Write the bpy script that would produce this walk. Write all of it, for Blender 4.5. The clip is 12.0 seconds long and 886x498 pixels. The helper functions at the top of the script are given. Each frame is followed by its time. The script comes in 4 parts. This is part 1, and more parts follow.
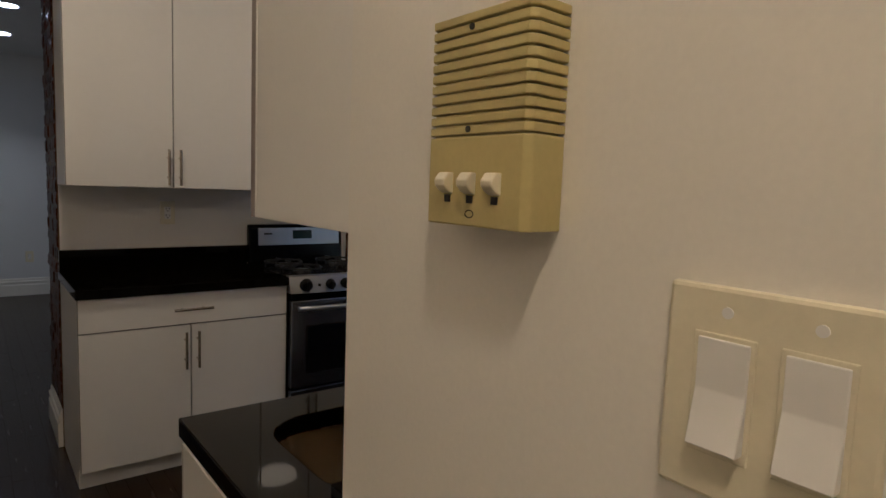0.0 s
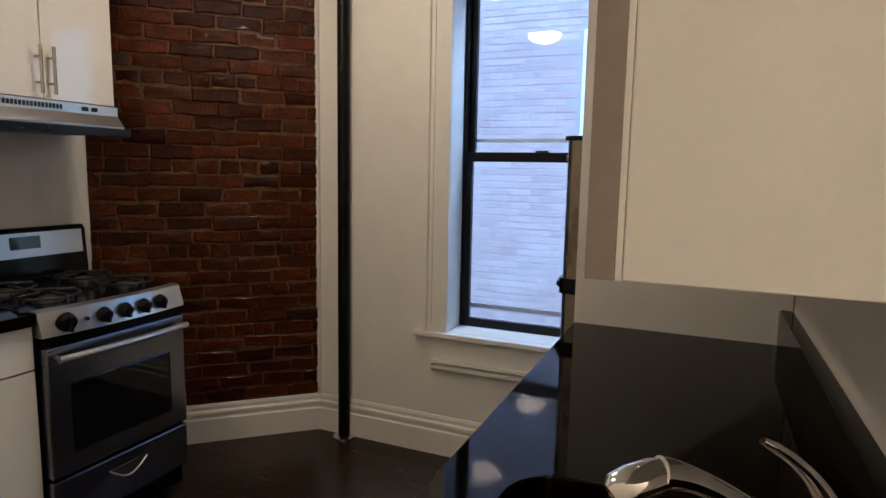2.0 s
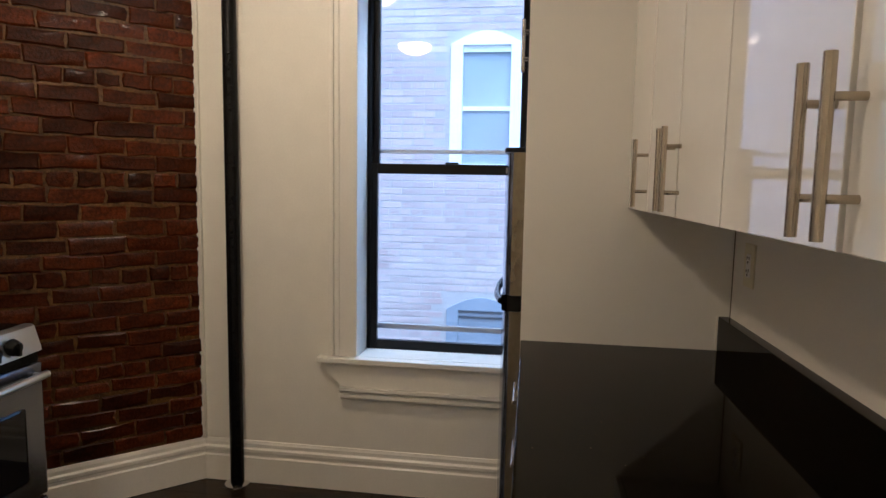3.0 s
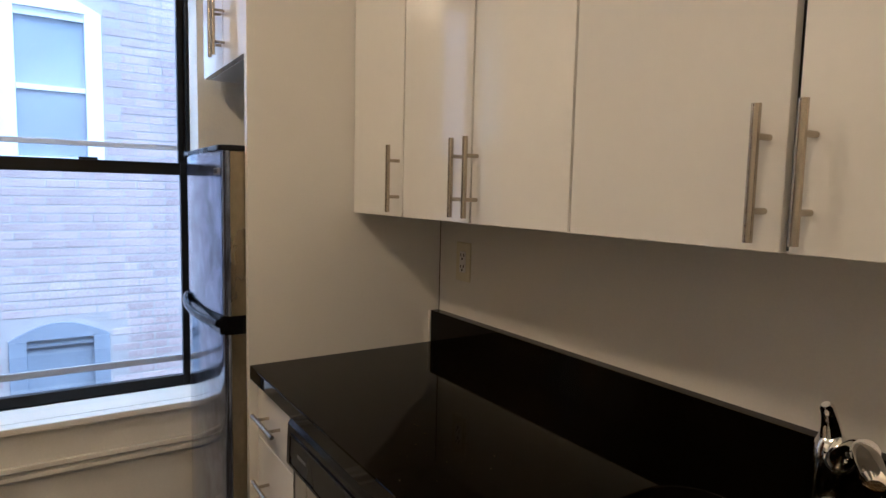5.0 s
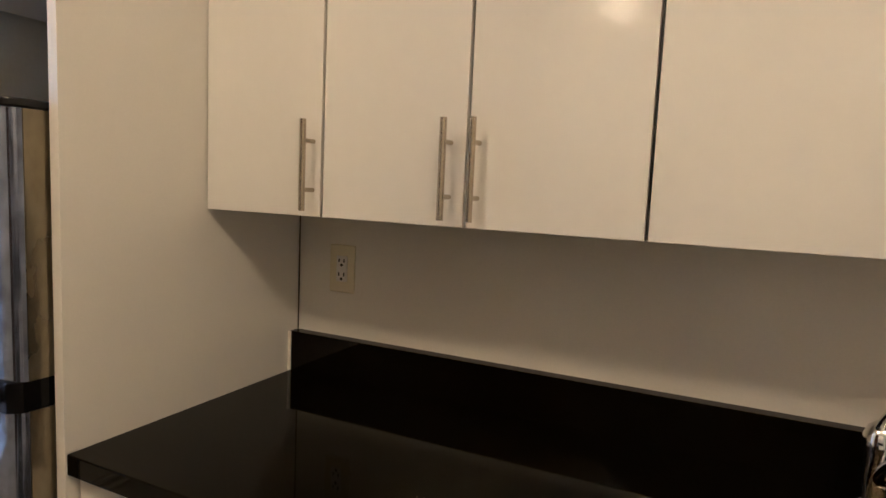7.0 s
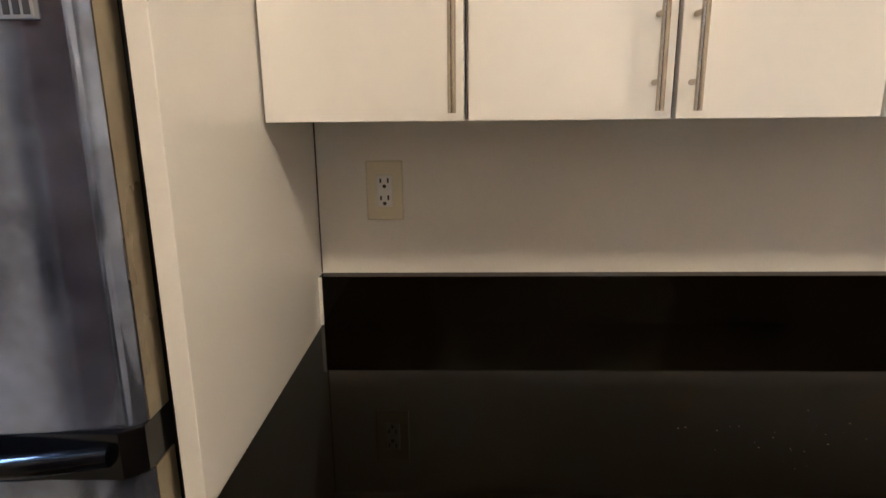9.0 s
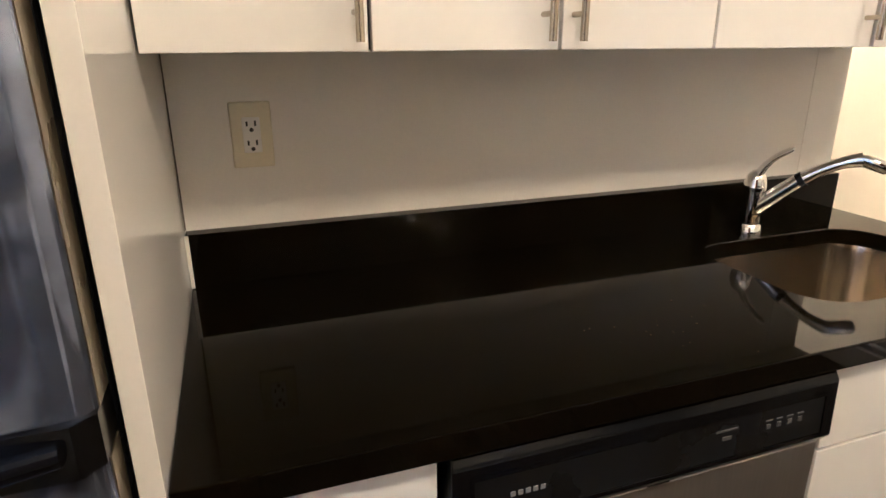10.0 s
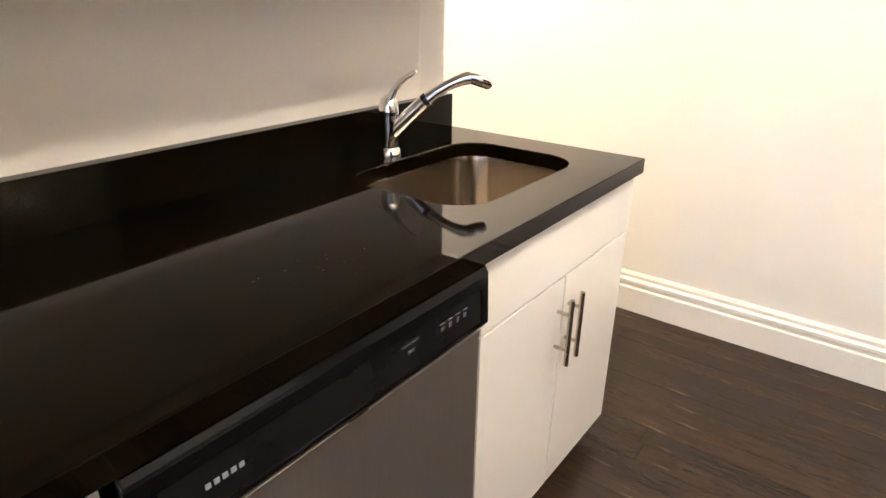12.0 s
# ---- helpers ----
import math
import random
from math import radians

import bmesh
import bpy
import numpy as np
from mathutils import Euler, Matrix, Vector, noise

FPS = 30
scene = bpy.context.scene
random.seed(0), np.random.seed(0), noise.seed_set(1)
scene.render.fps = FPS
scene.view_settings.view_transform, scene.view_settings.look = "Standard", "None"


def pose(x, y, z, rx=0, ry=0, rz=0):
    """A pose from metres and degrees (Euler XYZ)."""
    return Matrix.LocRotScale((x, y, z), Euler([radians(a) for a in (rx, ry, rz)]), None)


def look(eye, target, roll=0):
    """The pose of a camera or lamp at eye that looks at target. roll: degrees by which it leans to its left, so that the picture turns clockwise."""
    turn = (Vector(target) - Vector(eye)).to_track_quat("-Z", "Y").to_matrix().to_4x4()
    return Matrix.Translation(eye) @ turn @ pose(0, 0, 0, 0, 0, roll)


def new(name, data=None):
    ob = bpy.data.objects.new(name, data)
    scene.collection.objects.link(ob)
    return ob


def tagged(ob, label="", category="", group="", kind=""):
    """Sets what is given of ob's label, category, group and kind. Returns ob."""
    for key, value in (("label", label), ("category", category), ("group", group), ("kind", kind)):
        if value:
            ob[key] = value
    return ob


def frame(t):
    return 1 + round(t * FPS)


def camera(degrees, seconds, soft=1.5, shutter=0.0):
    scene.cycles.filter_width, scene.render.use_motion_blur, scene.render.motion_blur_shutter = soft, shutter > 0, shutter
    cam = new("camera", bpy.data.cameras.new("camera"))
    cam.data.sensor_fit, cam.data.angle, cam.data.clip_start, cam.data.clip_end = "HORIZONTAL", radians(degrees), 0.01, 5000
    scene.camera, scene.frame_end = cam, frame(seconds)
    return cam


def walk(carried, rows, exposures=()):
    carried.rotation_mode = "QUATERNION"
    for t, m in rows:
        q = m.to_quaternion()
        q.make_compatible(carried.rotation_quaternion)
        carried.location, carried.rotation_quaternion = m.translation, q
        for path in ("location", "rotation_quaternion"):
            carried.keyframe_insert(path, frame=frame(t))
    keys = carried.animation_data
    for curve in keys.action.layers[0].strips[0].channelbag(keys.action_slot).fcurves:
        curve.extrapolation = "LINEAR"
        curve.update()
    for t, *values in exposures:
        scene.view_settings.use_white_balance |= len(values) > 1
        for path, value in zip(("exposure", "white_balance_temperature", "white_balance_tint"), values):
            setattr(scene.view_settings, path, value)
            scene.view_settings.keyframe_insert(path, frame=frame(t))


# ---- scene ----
cam = camera(72.4, 12.0, 1.5)
PATH = [
    (0, (0.108, -0.026, 1.409), (1.334, 1.541, 1.203), 2.2),
    (0.5, (0.068, 0.2, 1.418), (1.509, 1.573, 1.226), 1.3),
    (1, (0.098, 0.421, 1.396), (1.601, 1.716, 1.141), 1.1),
    (1.5, (0.131, 0.644, 1.393), (1.725, 1.805, 1.06), 0.9),
    (2, (0.117, 0.87, 1.408), (1.939, 1.655, 1.154), 1.1),
    (2.5, (0.113, 1.068, 1.421), (2.023, 1.626, 1.212), 0.9),
    (3, (0.182, 1.233, 1.408), (2.151, 1.512, 1.2), 1.0),
    (5, (0.417, 1.711, 1.417), (2.086, 0.625, 1.23), 1.3),
    (5.5, (0.554, 1.746, 1.424), (2.036, 0.412, 1.26), 2.6),
    (6, (0.711, 1.817, 1.423), (1.905, 0.22, 1.264), 2.4),
    (6.5, (0.886, 1.892, 1.42), (1.896, 0.175, 1.243), 2.5),
    (8.5, (1.684, 1.91, 1.413), (1.96, -0.041, 1.073), 0.4),
    (9, (1.827, 1.861, 1.38), (1.883, -0.08, 0.902), -0.6),
    (9.5, (1.935, 1.828, 1.361), (1.716, -0.078, 0.796), -0.0),
    (10, (2.02, 1.832, 1.355), (1.401, 0.039, 0.721), -0.4),
    (10.5, (2.078, 1.845, 1.352), (1.238, 0.164, 0.668), -0.8),
    (11, (2.102, 1.864, 1.34), (1.051, 0.312, 0.644), 0.7),
    (11.5, (2.053, 1.829, 1.318), (0.813, 0.471, 0.533), 1.1),
    (12, (1.977, 1.764, 1.31), (0.512, 0.652, 0.524), 0.7),
]
EXPOSURES = [(0.0, 0.08, 4640, 10), (0.5, 0.2, 4680, 10), (1.0, 0.24, 4620, 10), (1.5, 0.6, 4600, 10), (2.5, 1.12, 4750, 10), (5.0, 1.25, 4950, 10), (5.5, 1.45, 5080, 10), (6.5, 1.6, 5120, 10), (8.5, 1.75, 4850, 10), (9.0, 2.15, 4700, 10), (9.5, 2.33, 4720, 10), (10.5, 2.75, 4600, 10), (12.0, 3.1, 4520, 10)]
SKY, SUN = 0.15, 2.6
DOME, HALL_DOME, FAR_W = 25.0, 158.0, 19.0
walk(cam, [(t, look(eye, target, roll)) for t, eye, target, roll in PATH], EXPOSURES)

# ---- world, sun, lamps ----
world = bpy.data.worlds.new("sky")
scene.world = world
world.use_nodes = True
wn = world.node_tree.nodes
sky = wn.new("ShaderNodeTexSky")
sky.sky_type, sky.sun_disc = "NISHITA", False
sky.sun_elevation, sky.sun_rotation = radians(58), radians(-75)
world.node_tree.links.new(sky.outputs[0], wn["Background"].inputs[0])
wn["Background"].inputs[1].default_value = SKY


def lamp(name, kind, m, energy, colour, size):
    data = bpy.data.lights.new(name, kind)
    data.energy, data.color = energy, colour
    if kind == "SUN":
        data.angle = radians(size)
    elif kind == "SPOT":
        data.shadow_soft_size, data.spot_size, data.spot_blend = size, radians(120), 0.6
    else:
        data.shadow_soft_size = size
    ob = new(name, data)
    ob.matrix_world = m
    return ob


lamp("sun", "SUN", look((0, 0, 0), (0.5, 0.14, -0.83)), SUN, (0.72, 0.85, 1.0), 45)
DOMES = [(1.85, 2.25), (0.37, 2.28), (-0.08, -0.32)]
CEIL = 2.66
for px, py in ((0.375, 5.82), (0.38, 7.04)):
    lamp("downlight_bulb", "SPOT", pose(px, py, CEIL - 0.03), FAR_W, (1.0, 0.84, 0.66), 0.05)


# Added unseen lamp above the window; brightens reveal and sill like skylight.
sky_panel = bpy.data.lights.new("window_sky_fill", "AREA")
sky_panel.shape, sky_panel.size, sky_panel.size_y = "RECTANGLE", 0.75, 0.5
sky_panel.energy, sky_panel.color = 24.0, (0.70, 0.84, 1.0)
new("window_sky_fill", sky_panel).matrix_world = look((3.35, 1.6, 3.0), (2.75, 1.6, 0.9))


# ---- materials ----
def mat(name, colour, rough=0.5, metal=0.0, vary=0.08, scale=6.0, grain=60.0, bump=0.02, coat=0.0, stretch=(1, 1, 1), dirt=None, per_object=0.0, rough_var=0.08, island=0.0, spec=0.5):
    """A surface: base colour varied by a broad and a fine noise, with fine relief and uneven gloss."""
    m = bpy.data.materials.new(name)
    m.use_nodes = True
    n, l = m.node_tree.nodes, m.node_tree.links
    b = n["Principled BSDF"]
    co = n.new("ShaderNodeTexCoord")
    mp = n.new("ShaderNodeMapping")
    mp.inputs["Scale"].default_value = stretch
    l.new(co.outputs["Object"], mp.inputs[0])
    broad, fine = n.new("ShaderNodeTexNoise"), n.new("ShaderNodeTexNoise")
    broad.inputs["Scale"].default_value, fine.inputs["Scale"].default_value = scale, grain
    broad.inputs["Detail"].default_value, fine.inputs["Detail"].default_value = 5, 3
    l.new(mp.outputs[0], broad.inputs[0])
    l.new(mp.outputs[0], fine.inputs[0])
    add = n.new("ShaderNodeMath")
    add.operation = "ADD"
    half = n.new("ShaderNodeMath")
    half.operation = "MULTIPLY"
    half.inputs[1].default_value = 0.5
    l.new(broad.outputs[0], add.inputs[0])
    l.new(fine.outputs[0], add.inputs[1])
    l.new(add.outputs[0], half.inputs[0])
    ramp = n.new("ShaderNodeValToRGB")
    c = Vector(colour)
    ramp.color_ramp.elements[0].position, ramp.color_ramp.elements[1].position = 0.3, 0.7
    ramp.color_ramp.elements[0].color = (*(dirt or c * (1 - vary)), 1)
    ramp.color_ramp.elements[1].color = (*[min(1, v * (1 + vary)) for v in c], 1)
    l.new(half.outputs[0], ramp.inputs[0])
    out = ramp.outputs[0]
    if per_object or island:
        src = n.new("ShaderNodeObjectInfo").outputs["Random"] if per_object else n.new("ShaderNodeNewGeometry").outputs["Random Per Island"]
        k = per_object or island
        rng = n.new("ShaderNodeMapRange")
        rng.inputs[3].default_value, rng.inputs[4].default_value = 1 - k, 1 + k
        l.new(src, rng.inputs[0])
        hsv = n.new("ShaderNodeHueSaturation")
        l.new(rng.outputs[0], hsv.inputs["Value"])
        l.new(out, hsv.inputs["Color"])
        out = hsv.outputs[0]
    l.new(out, b.inputs["Base Color"])
    rr = n.new("ShaderNodeMapRange")
    rr.inputs[3].default_value, rr.inputs[4].default_value = max(0.01, rough - rough_var * rough * 2), min(1, rough + rough_var * rough * 2)
    l.new(broad.outputs[0], rr.inputs[0])
    l.new(rr.outputs[0], b.inputs["Roughness"])
    b.inputs["Metallic"].default_value = metal
    b.inputs["Specular IOR Level"].default_value = spec
    b.inputs["Coat Weight"].default_value = coat
    b.inputs["Coat Roughness"].default_value = 0.1
    if bump:
        bp = n.new("ShaderNodeBump")
        bp.inputs["Strength"].default_value, bp.inputs["Distance"].default_value = bump, 0.01
        l.new(half.outputs[0], bp.inputs["Height"])
        l.new(bp.outputs[0], b.inputs["Normal"])
    return m


def glow(name, colour, strength):
    m = bpy.data.materials.new(name)
    m.use_nodes = True
    b = m.node_tree.nodes["Principled BSDF"]
    b.inputs["Base Color"].default_value = (0.9, 0.88, 0.82, 1)
    b.inputs["Emission Color"].default_value = (*colour, 1)
    b.inputs["Emission Strength"].default_value = strength
    return m


WALL = mat("wall_paint", (0.78, 0.745, 0.67), 0.6, vary=0.03, scale=2.5, grain=180, bump=0.05)
FAR_WALL = mat("far_room_paint", (0.70, 0.70, 0.69), 0.6, vary=0.03, scale=2.5, grain=180, bump=0.05)
CEIL_M = mat("ceiling_paint", (0.8, 0.79, 0.76), 0.7, vary=0.03, scale=3, grain=150, bump=0.04)
TRIM = mat("trim_gloss_paint", (0.8, 0.77, 0.69), 0.32, vary=0.04, scale=9, grain=120, bump=0.05)
GLOSS = mat("white_gloss_laminate", (0.78, 0.755, 0.70), 0.035, vary=0.015, scale=2, grain=30, bump=0.0, rough_var=0.15, spec=0.8)
PANEL = mat("white_melamine", (0.77, 0.745, 0.69), 0.3, vary=0.02, scale=3, grain=200, bump=0.02)
PANEL_G = mat("satin_gloss_melamine", (0.77, 0.745, 0.69), 0.13, vary=0.02, scale=3, grain=200, bump=0.01)
# Near-black for floor joints and for shade painted behind cabinet doors.
GAP = mat("dark_joint_and_gap_shade", (0.008, 0.0075, 0.007), 0.7, spec=0.2)
GRANITE = mat("black_polished_granite", (0.003, 0.0021, 0.0009), 0.04, vary=0.7, scale=7, grain=420, bump=0.0, rough_var=0.48, spec=0.115)
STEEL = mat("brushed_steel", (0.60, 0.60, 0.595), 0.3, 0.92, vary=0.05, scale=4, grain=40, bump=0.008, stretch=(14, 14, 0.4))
# Darker than STEEL: the dark floor's reflection is put into the colour.
STEEL_H = mat("brushed_steel_across_darkened", (0.25, 0.26, 0.29), 0.2, 1.0, vary=0.05, scale=4, grain=40, bump=0.008, stretch=(0.4, 14, 14))
FRIDGE_M = mat("smudged_steel", (0.25, 0.285, 0.39), 0.1, 0.86, vary=0.4, scale=9, grain=26, bump=0.015, dirt=(0.10, 0.11, 0.15), rough_var=0.6)
FRIDGE_EDGE = mat("worn_steel_edge", (0.30, 0.26, 0.18), 0.28, 0.9, vary=0.06, scale=4, grain=40, bump=0.0, stretch=(2, 2, 1), dirt=(0.24, 0.205, 0.14))
SINK_M = mat("satin_sink_steel", (0.50, 0.44, 0.35), 0.17, 1.0, vary=0.02, scale=3, grain=30, bump=0.0, stretch=(6, 6, 0.5))
CHROME = mat("chrome", (0.78, 0.77, 0.75), 0.06, 1.0, vary=0.02, bump=0.0)
NICKEL = mat("brushed_nickel", (0.45, 0.395, 0.31), 0.26, 1.0, vary=0.05, scale=20, grain=200, bump=0.02)
BLACK = mat("black_enamel", (0.003, 0.003, 0.0035), 0.14, vary=0.3, scale=9, grain=150, bump=0.0, spec=0.2)
BLACK_P = mat("black_plastic", (0.005, 0.005, 0.0055), 0.28, vary=0.3, scale=9, grain=200, bump=0.02, spec=0.3)
IRON = mat("cast_iron", (0.015, 0.015, 0.016), 0.5, vary=0.3, grain=200, bump=0.1)
DARKGLASS = mat("dark_oven_glass", (0.004, 0.004, 0.005), 0.04, bump=0.0)
SASH = mat("black_sash_paint", (0.006, 0.0055, 0.005), 0.3, spec=0.2, vary=0.3, scale=12, grain=90, bump=0.04)
PIPE_M = mat("black_pipe_paint", (0.005, 0.005, 0.005), 0.22, spec=0.2, vary=0.3, scale=12, grain=60, bump=0.04)
IVORY = mat("ivory_plastic", (0.72, 0.66, 0.48), 0.4, vary=0.04, scale=14, grain=150, bump=0.02)
AGED = mat("aged_cream_plastic", (0.50, 0.42, 0.16), 0.45, vary=0.06, scale=14, grain=150, bump=0.03)
WHITE_P = mat("white_plastic", (0.78, 0.76, 0.72), 0.3, vary=0.02, bump=0.0)
SLOT = mat("dark_slot", (0.02, 0.017, 0.012), 0.6)
PRINT = mat("faint_grey_print", (0.08, 0.08, 0.08), 0.5)
DOOR_STEEL = mat("dishwasher_steel", (0.50, 0.49, 0.465), 0.3, 0.95, vary=0.07, scale=2.2, grain=60, bump=0.005, stretch=(5, 5, 0.25), rough_var=0.2)
MARK = mat("pale_print", (0.2, 0.2, 0.2), 0.5)
DISPLAY = mat("green_black_display", (0.01, 0.022, 0.02), 0.1, bump=0.0)
MORTAR = mat("brown_mortar", (0.095, 0.046, 0.0095), 0.42, vary=0.7, scale=11, grain=80, bump=0.7, spec=0.25, coat=0.2, dirt=(0.014, 0.006, 0.0016))
BRICK = mat("sealed_red_brick", (0.054, 0.0105, 0.0014), 0.36, vary=0.8, scale=16, grain=90, bump=0.7, spec=0.12, coat=0.1, per_object=0.55, dirt=(0.013, 0.0032, 0.0009))
BRICK_J = mat("sealed_red_brick_rest", (0.054, 0.0105, 0.0014), 0.36, vary=0.8, scale=16, grain=90, bump=0.7, spec=0.12, coat=0.1, island=0.55, dirt=(0.013, 0.0032, 0.0009))
OUT_BRICK = mat("pale_weathered_brick", (0.46, 0.41, 0.39), 0.85, vary=0.3, scale=1.6, grain=60, bump=0.3, per_object=0.1, dirt=(0.40, 0.27, 0.25))
OUT_BRICK_J = mat("pale_weathered_brick_rest", (0.46, 0.41, 0.39), 0.85, vary=0.3, scale=1.6, grain=60, bump=0.3, island=0.1, dirt=(0.40, 0.27, 0.25))
OUT_MORTAR = mat("pale_mortar", (0.46, 0.42, 0.40), 0.9, vary=0.15, scale=5, grain=80, bump=0.2)
OUT_TRIM = mat("white_window_paint", (0.88, 0.88, 0.87), 0.5, vary=0.04)
OUT_GLASS = mat("curtained_pane", (0.33, 0.37, 0.42), 0.15, vary=0.15, scale=3, bump=0.0)
OUT_DARK = mat("shaded_pane", (0.30, 0.33, 0.38), 0.2, vary=0.2, scale=3, bump=0.0)
SCREEN_BAR = mat("grey_storm_bar", (0.38, 0.39, 0.41), 0.5)
PLANK = mat("dark_stained_oak", (0.028, 0.0172, 0.008), 0.26, vary=0.38, scale=5, grain=34, bump=0.06, stretch=(9, 1, 1), spec=0.25, per_object=0.3, dirt=(0.013, 0.008, 0.006))
PLANK_J = mat("dark_stained_oak_rest", (0.028, 0.0172, 0.008), 0.26, vary=0.38, scale=5, grain=34, bump=0.06, stretch=(9, 1, 1), spec=0.25, island=0.3, dirt=(0.013, 0.008, 0.006))
CRUMB = mat("brown_crumb", (0.17, 0.12, 0.07), 0.8)
CAULK = mat("grimy_caulk", (0.10, 0.08, 0.06), 0.7)
# Taupe in place of white: the door edge's shade is painted in.
EDGE = mat("shade_toned_door_edge", (0.27, 0.225, 0.19), 0.35, vary=0.06, bump=0.0)
DOME_M = glow("lit_opal_glass", (1.0, 0.67, 0.355), DOME)
HALL_M = glow("lit_hall_opal_glass", (1.0, 0.67, 0.355), HALL_DOME)
CAN_M = glow("lit_downlight_lens", (1.0, 0.95, 0.9), 14.0)

GLASS = bpy.data.materials.new("window_glass")
GLASS.use_nodes = True
gb = GLASS.node_tree.nodes["Principled BSDF"]
gb.inputs["Base Color"].default_value = (0.95, 0.97, 0.98, 1)
gb.inputs["Roughness"].default_value, gb.inputs["IOR"].default_value, gb.inputs["Transmission Weight"].default_value = 0.0, 1.45, 1.0

# ---- builders ----
OFFSET = {}


def thing(name, base, label="", category="", group="", kind=""):
    """A top-level Empty at the base of a thing; its parts are written in world places."""
    ob = new(name)
    ob.empty_display_size = 0.1
    ob.location = base
    OFFSET[ob.name] = Vector(base)
    return tagged(ob, label, category, group, kind)


def mesh_of(name, bm, material):
    bmesh.ops.recalc_face_normals(bm, faces=bm.faces)
    sharp = [e for e in bm.edges if len(e.link_faces) == 2 and any(f.smooth for f in e.link_faces) and e.calc_face_angle(0) > radians(35)]
    if sharp:
        bmesh.ops.split_edges(bm, edges=sharp)
    me = bpy.data.meshes.new(name)
    bm.to_mesh(me)
    bm.free()
    me.materials.append(material)
    return me


def part(name, bm, material, parent, label=""):
    off = OFFSET[parent.name]
    bmesh.ops.translate(bm, vec=-off, verts=bm.verts)
    ob = new(name, mesh_of(name, bm, material))
    ob.parent = parent
    OFFSET[ob.name] = off
    return tagged(ob, label)


def structure(name, bm, material, label, category):
    ob = new(name, mesh_of(name, bm, material))
    OFFSET[ob.name] = Vector((0, 0, 0))
    return tagged(ob, label, category, "", "structure")


def box(x0, x1, y0, y1, z0, z1, bevel=0.0, bm=None):
    bm2 = bmesh.new()
    v = [bm2.verts.new((x, y, z)) for x in (x0, x1) for y in (y0, y1) for z in (z0, z1)]
    for f in ((0, 1, 3, 2), (4, 6, 7, 5), (0, 4, 5, 1), (2, 3, 7, 6), (0, 2, 6, 4), (1, 5, 7, 3)):
        bm2.faces.new([v[i] for i in f])
    if bevel:
        bmesh.ops.bevel(bm2, geom=list(bm2.edges), offset=bevel, segments=2, affect="EDGES", profile=0.5)
    return join(bm, bm2) if bm else bm2


def join(bm, other):
    me = bpy.data.meshes.new("join")
    other.to_mesh(me)
    other.free()
    bm.from_mesh(me)
    bpy.data.meshes.remove(me)
    return bm


def prism(points, axis, a, b, bevel=0.0):
    """A polygon in the two axes other than axis (in the order x, y, z), drawn out from a to b."""
    bm = bmesh.new()
    i = "xyz".index(axis)

    def put(p, c):
        q = list(p)
        q.insert(i, c)
        return bm.verts.new(q)
    lo, hi = [put(p, a) for p in points], [put(p, b) for p in points]
    bm.faces.new(lo)
    bm.faces.new(hi[::-1])
    for k in range(len(points)):
        j = (k + 1) % len(points)
        bm.faces.new((lo[k], hi[k], hi[j], lo[j]))
    bmesh.ops.recalc_face_normals(bm, faces=bm.faces)
    if bevel:
        bmesh.ops.bevel(bm, geom=list(bm.edges), offset=bevel, segments=2, affect="EDGES", profile=0.5)
    return bm


def tube(points, radii, sides=16, bm=None, flat=1.0):
    """A round bar swept along points, with a radius at each."""
    bm = bm or bmesh.new()
    pts = [Vector(p) for p in points]
    rings = []
    side = None
    for k, p in enumerate(pts):
        d = (pts[min(k + 1, len(pts) - 1)] - pts[max(k - 1, 0)]).normalized()
        if side is None:
            side = d.orthogonal().normalized()
        side = (side - d * side.dot(d)).normalized()
        up = d.cross(side)
        r = radii[k] if hasattr(radii, "__len__") else radii
        rings.append([bm.verts.new(p + (side * math.cos(a) + up * flat * math.sin(a)) * r) for a in [2 * math.pi * s / sides for s in range(sides)]])
    for p, q in zip(rings, rings[1:]):
        for s in range(sides):
            bm.faces.new((p[s], p[(s + 1) % sides], q[(s + 1) % sides], q[s])).smooth = True
    bm.faces.new(rings[0][::-1])
    bm.faces.new(rings[-1])
    return bm


def curve_pts(a, b, c, d, n=10):
    a, b, c, d = map(Vector, (a, b, c, d))
    return [a * (1 - t) ** 3 + b * 3 * t * (1 - t) ** 2 + c * 3 * t * t * (1 - t) + d * t ** 3 for t in [k / n for k in range(n + 1)]]


def rounded(x0, x1, y0, y1, r, n=8):
    out = []
    for cx, cy, a0 in ((x1 - r, y1 - r, 0), (x0 + r, y1 - r, 90), (x0 + r, y0 + r, 180), (x1 - r, y0 + r, 270)):
        out += [(cx + r * math.cos(radians(a0 + 90 * k / n)), cy + r * math.sin(radians(a0 + 90 * k / n))) for k in range(n + 1)]
    return out


# ---- setting ----
FLOOR_X, FLOOR_Y = (-0.44, 2.75), (-2.6, 8.2)
floor = structure("floor", box(-0.56, 3.0, -2.72, 8.32, -0.12, -0.012), GAP, "dark-stained oak strip floor with a satin finish", "floor")
structure("ceiling", box(-0.56, 3.0, -2.72, 8.32, CEIL, CEIL + 0.12), CEIL_M, "plain white painted ceiling", "ceiling")
wall_s = structure("wall_south", box(0.58, 2.775, 0.49, 0.61, 0, CEIL), WALL, "cream-white painted kitchen back wall", "wall")
wall_e = structure("wall_entry", box(0.46, 0.58, -2.6, 0.61, 0, CEIL, 0.003), WALL, "cream-white painted wall with intercom and switches", "wall")
wall_w = structure("wall_west", box(-0.56, -0.45, -2.6, 8.2, 0, CEIL), WALL, "bright cream-white painted hallway wall", "wall")
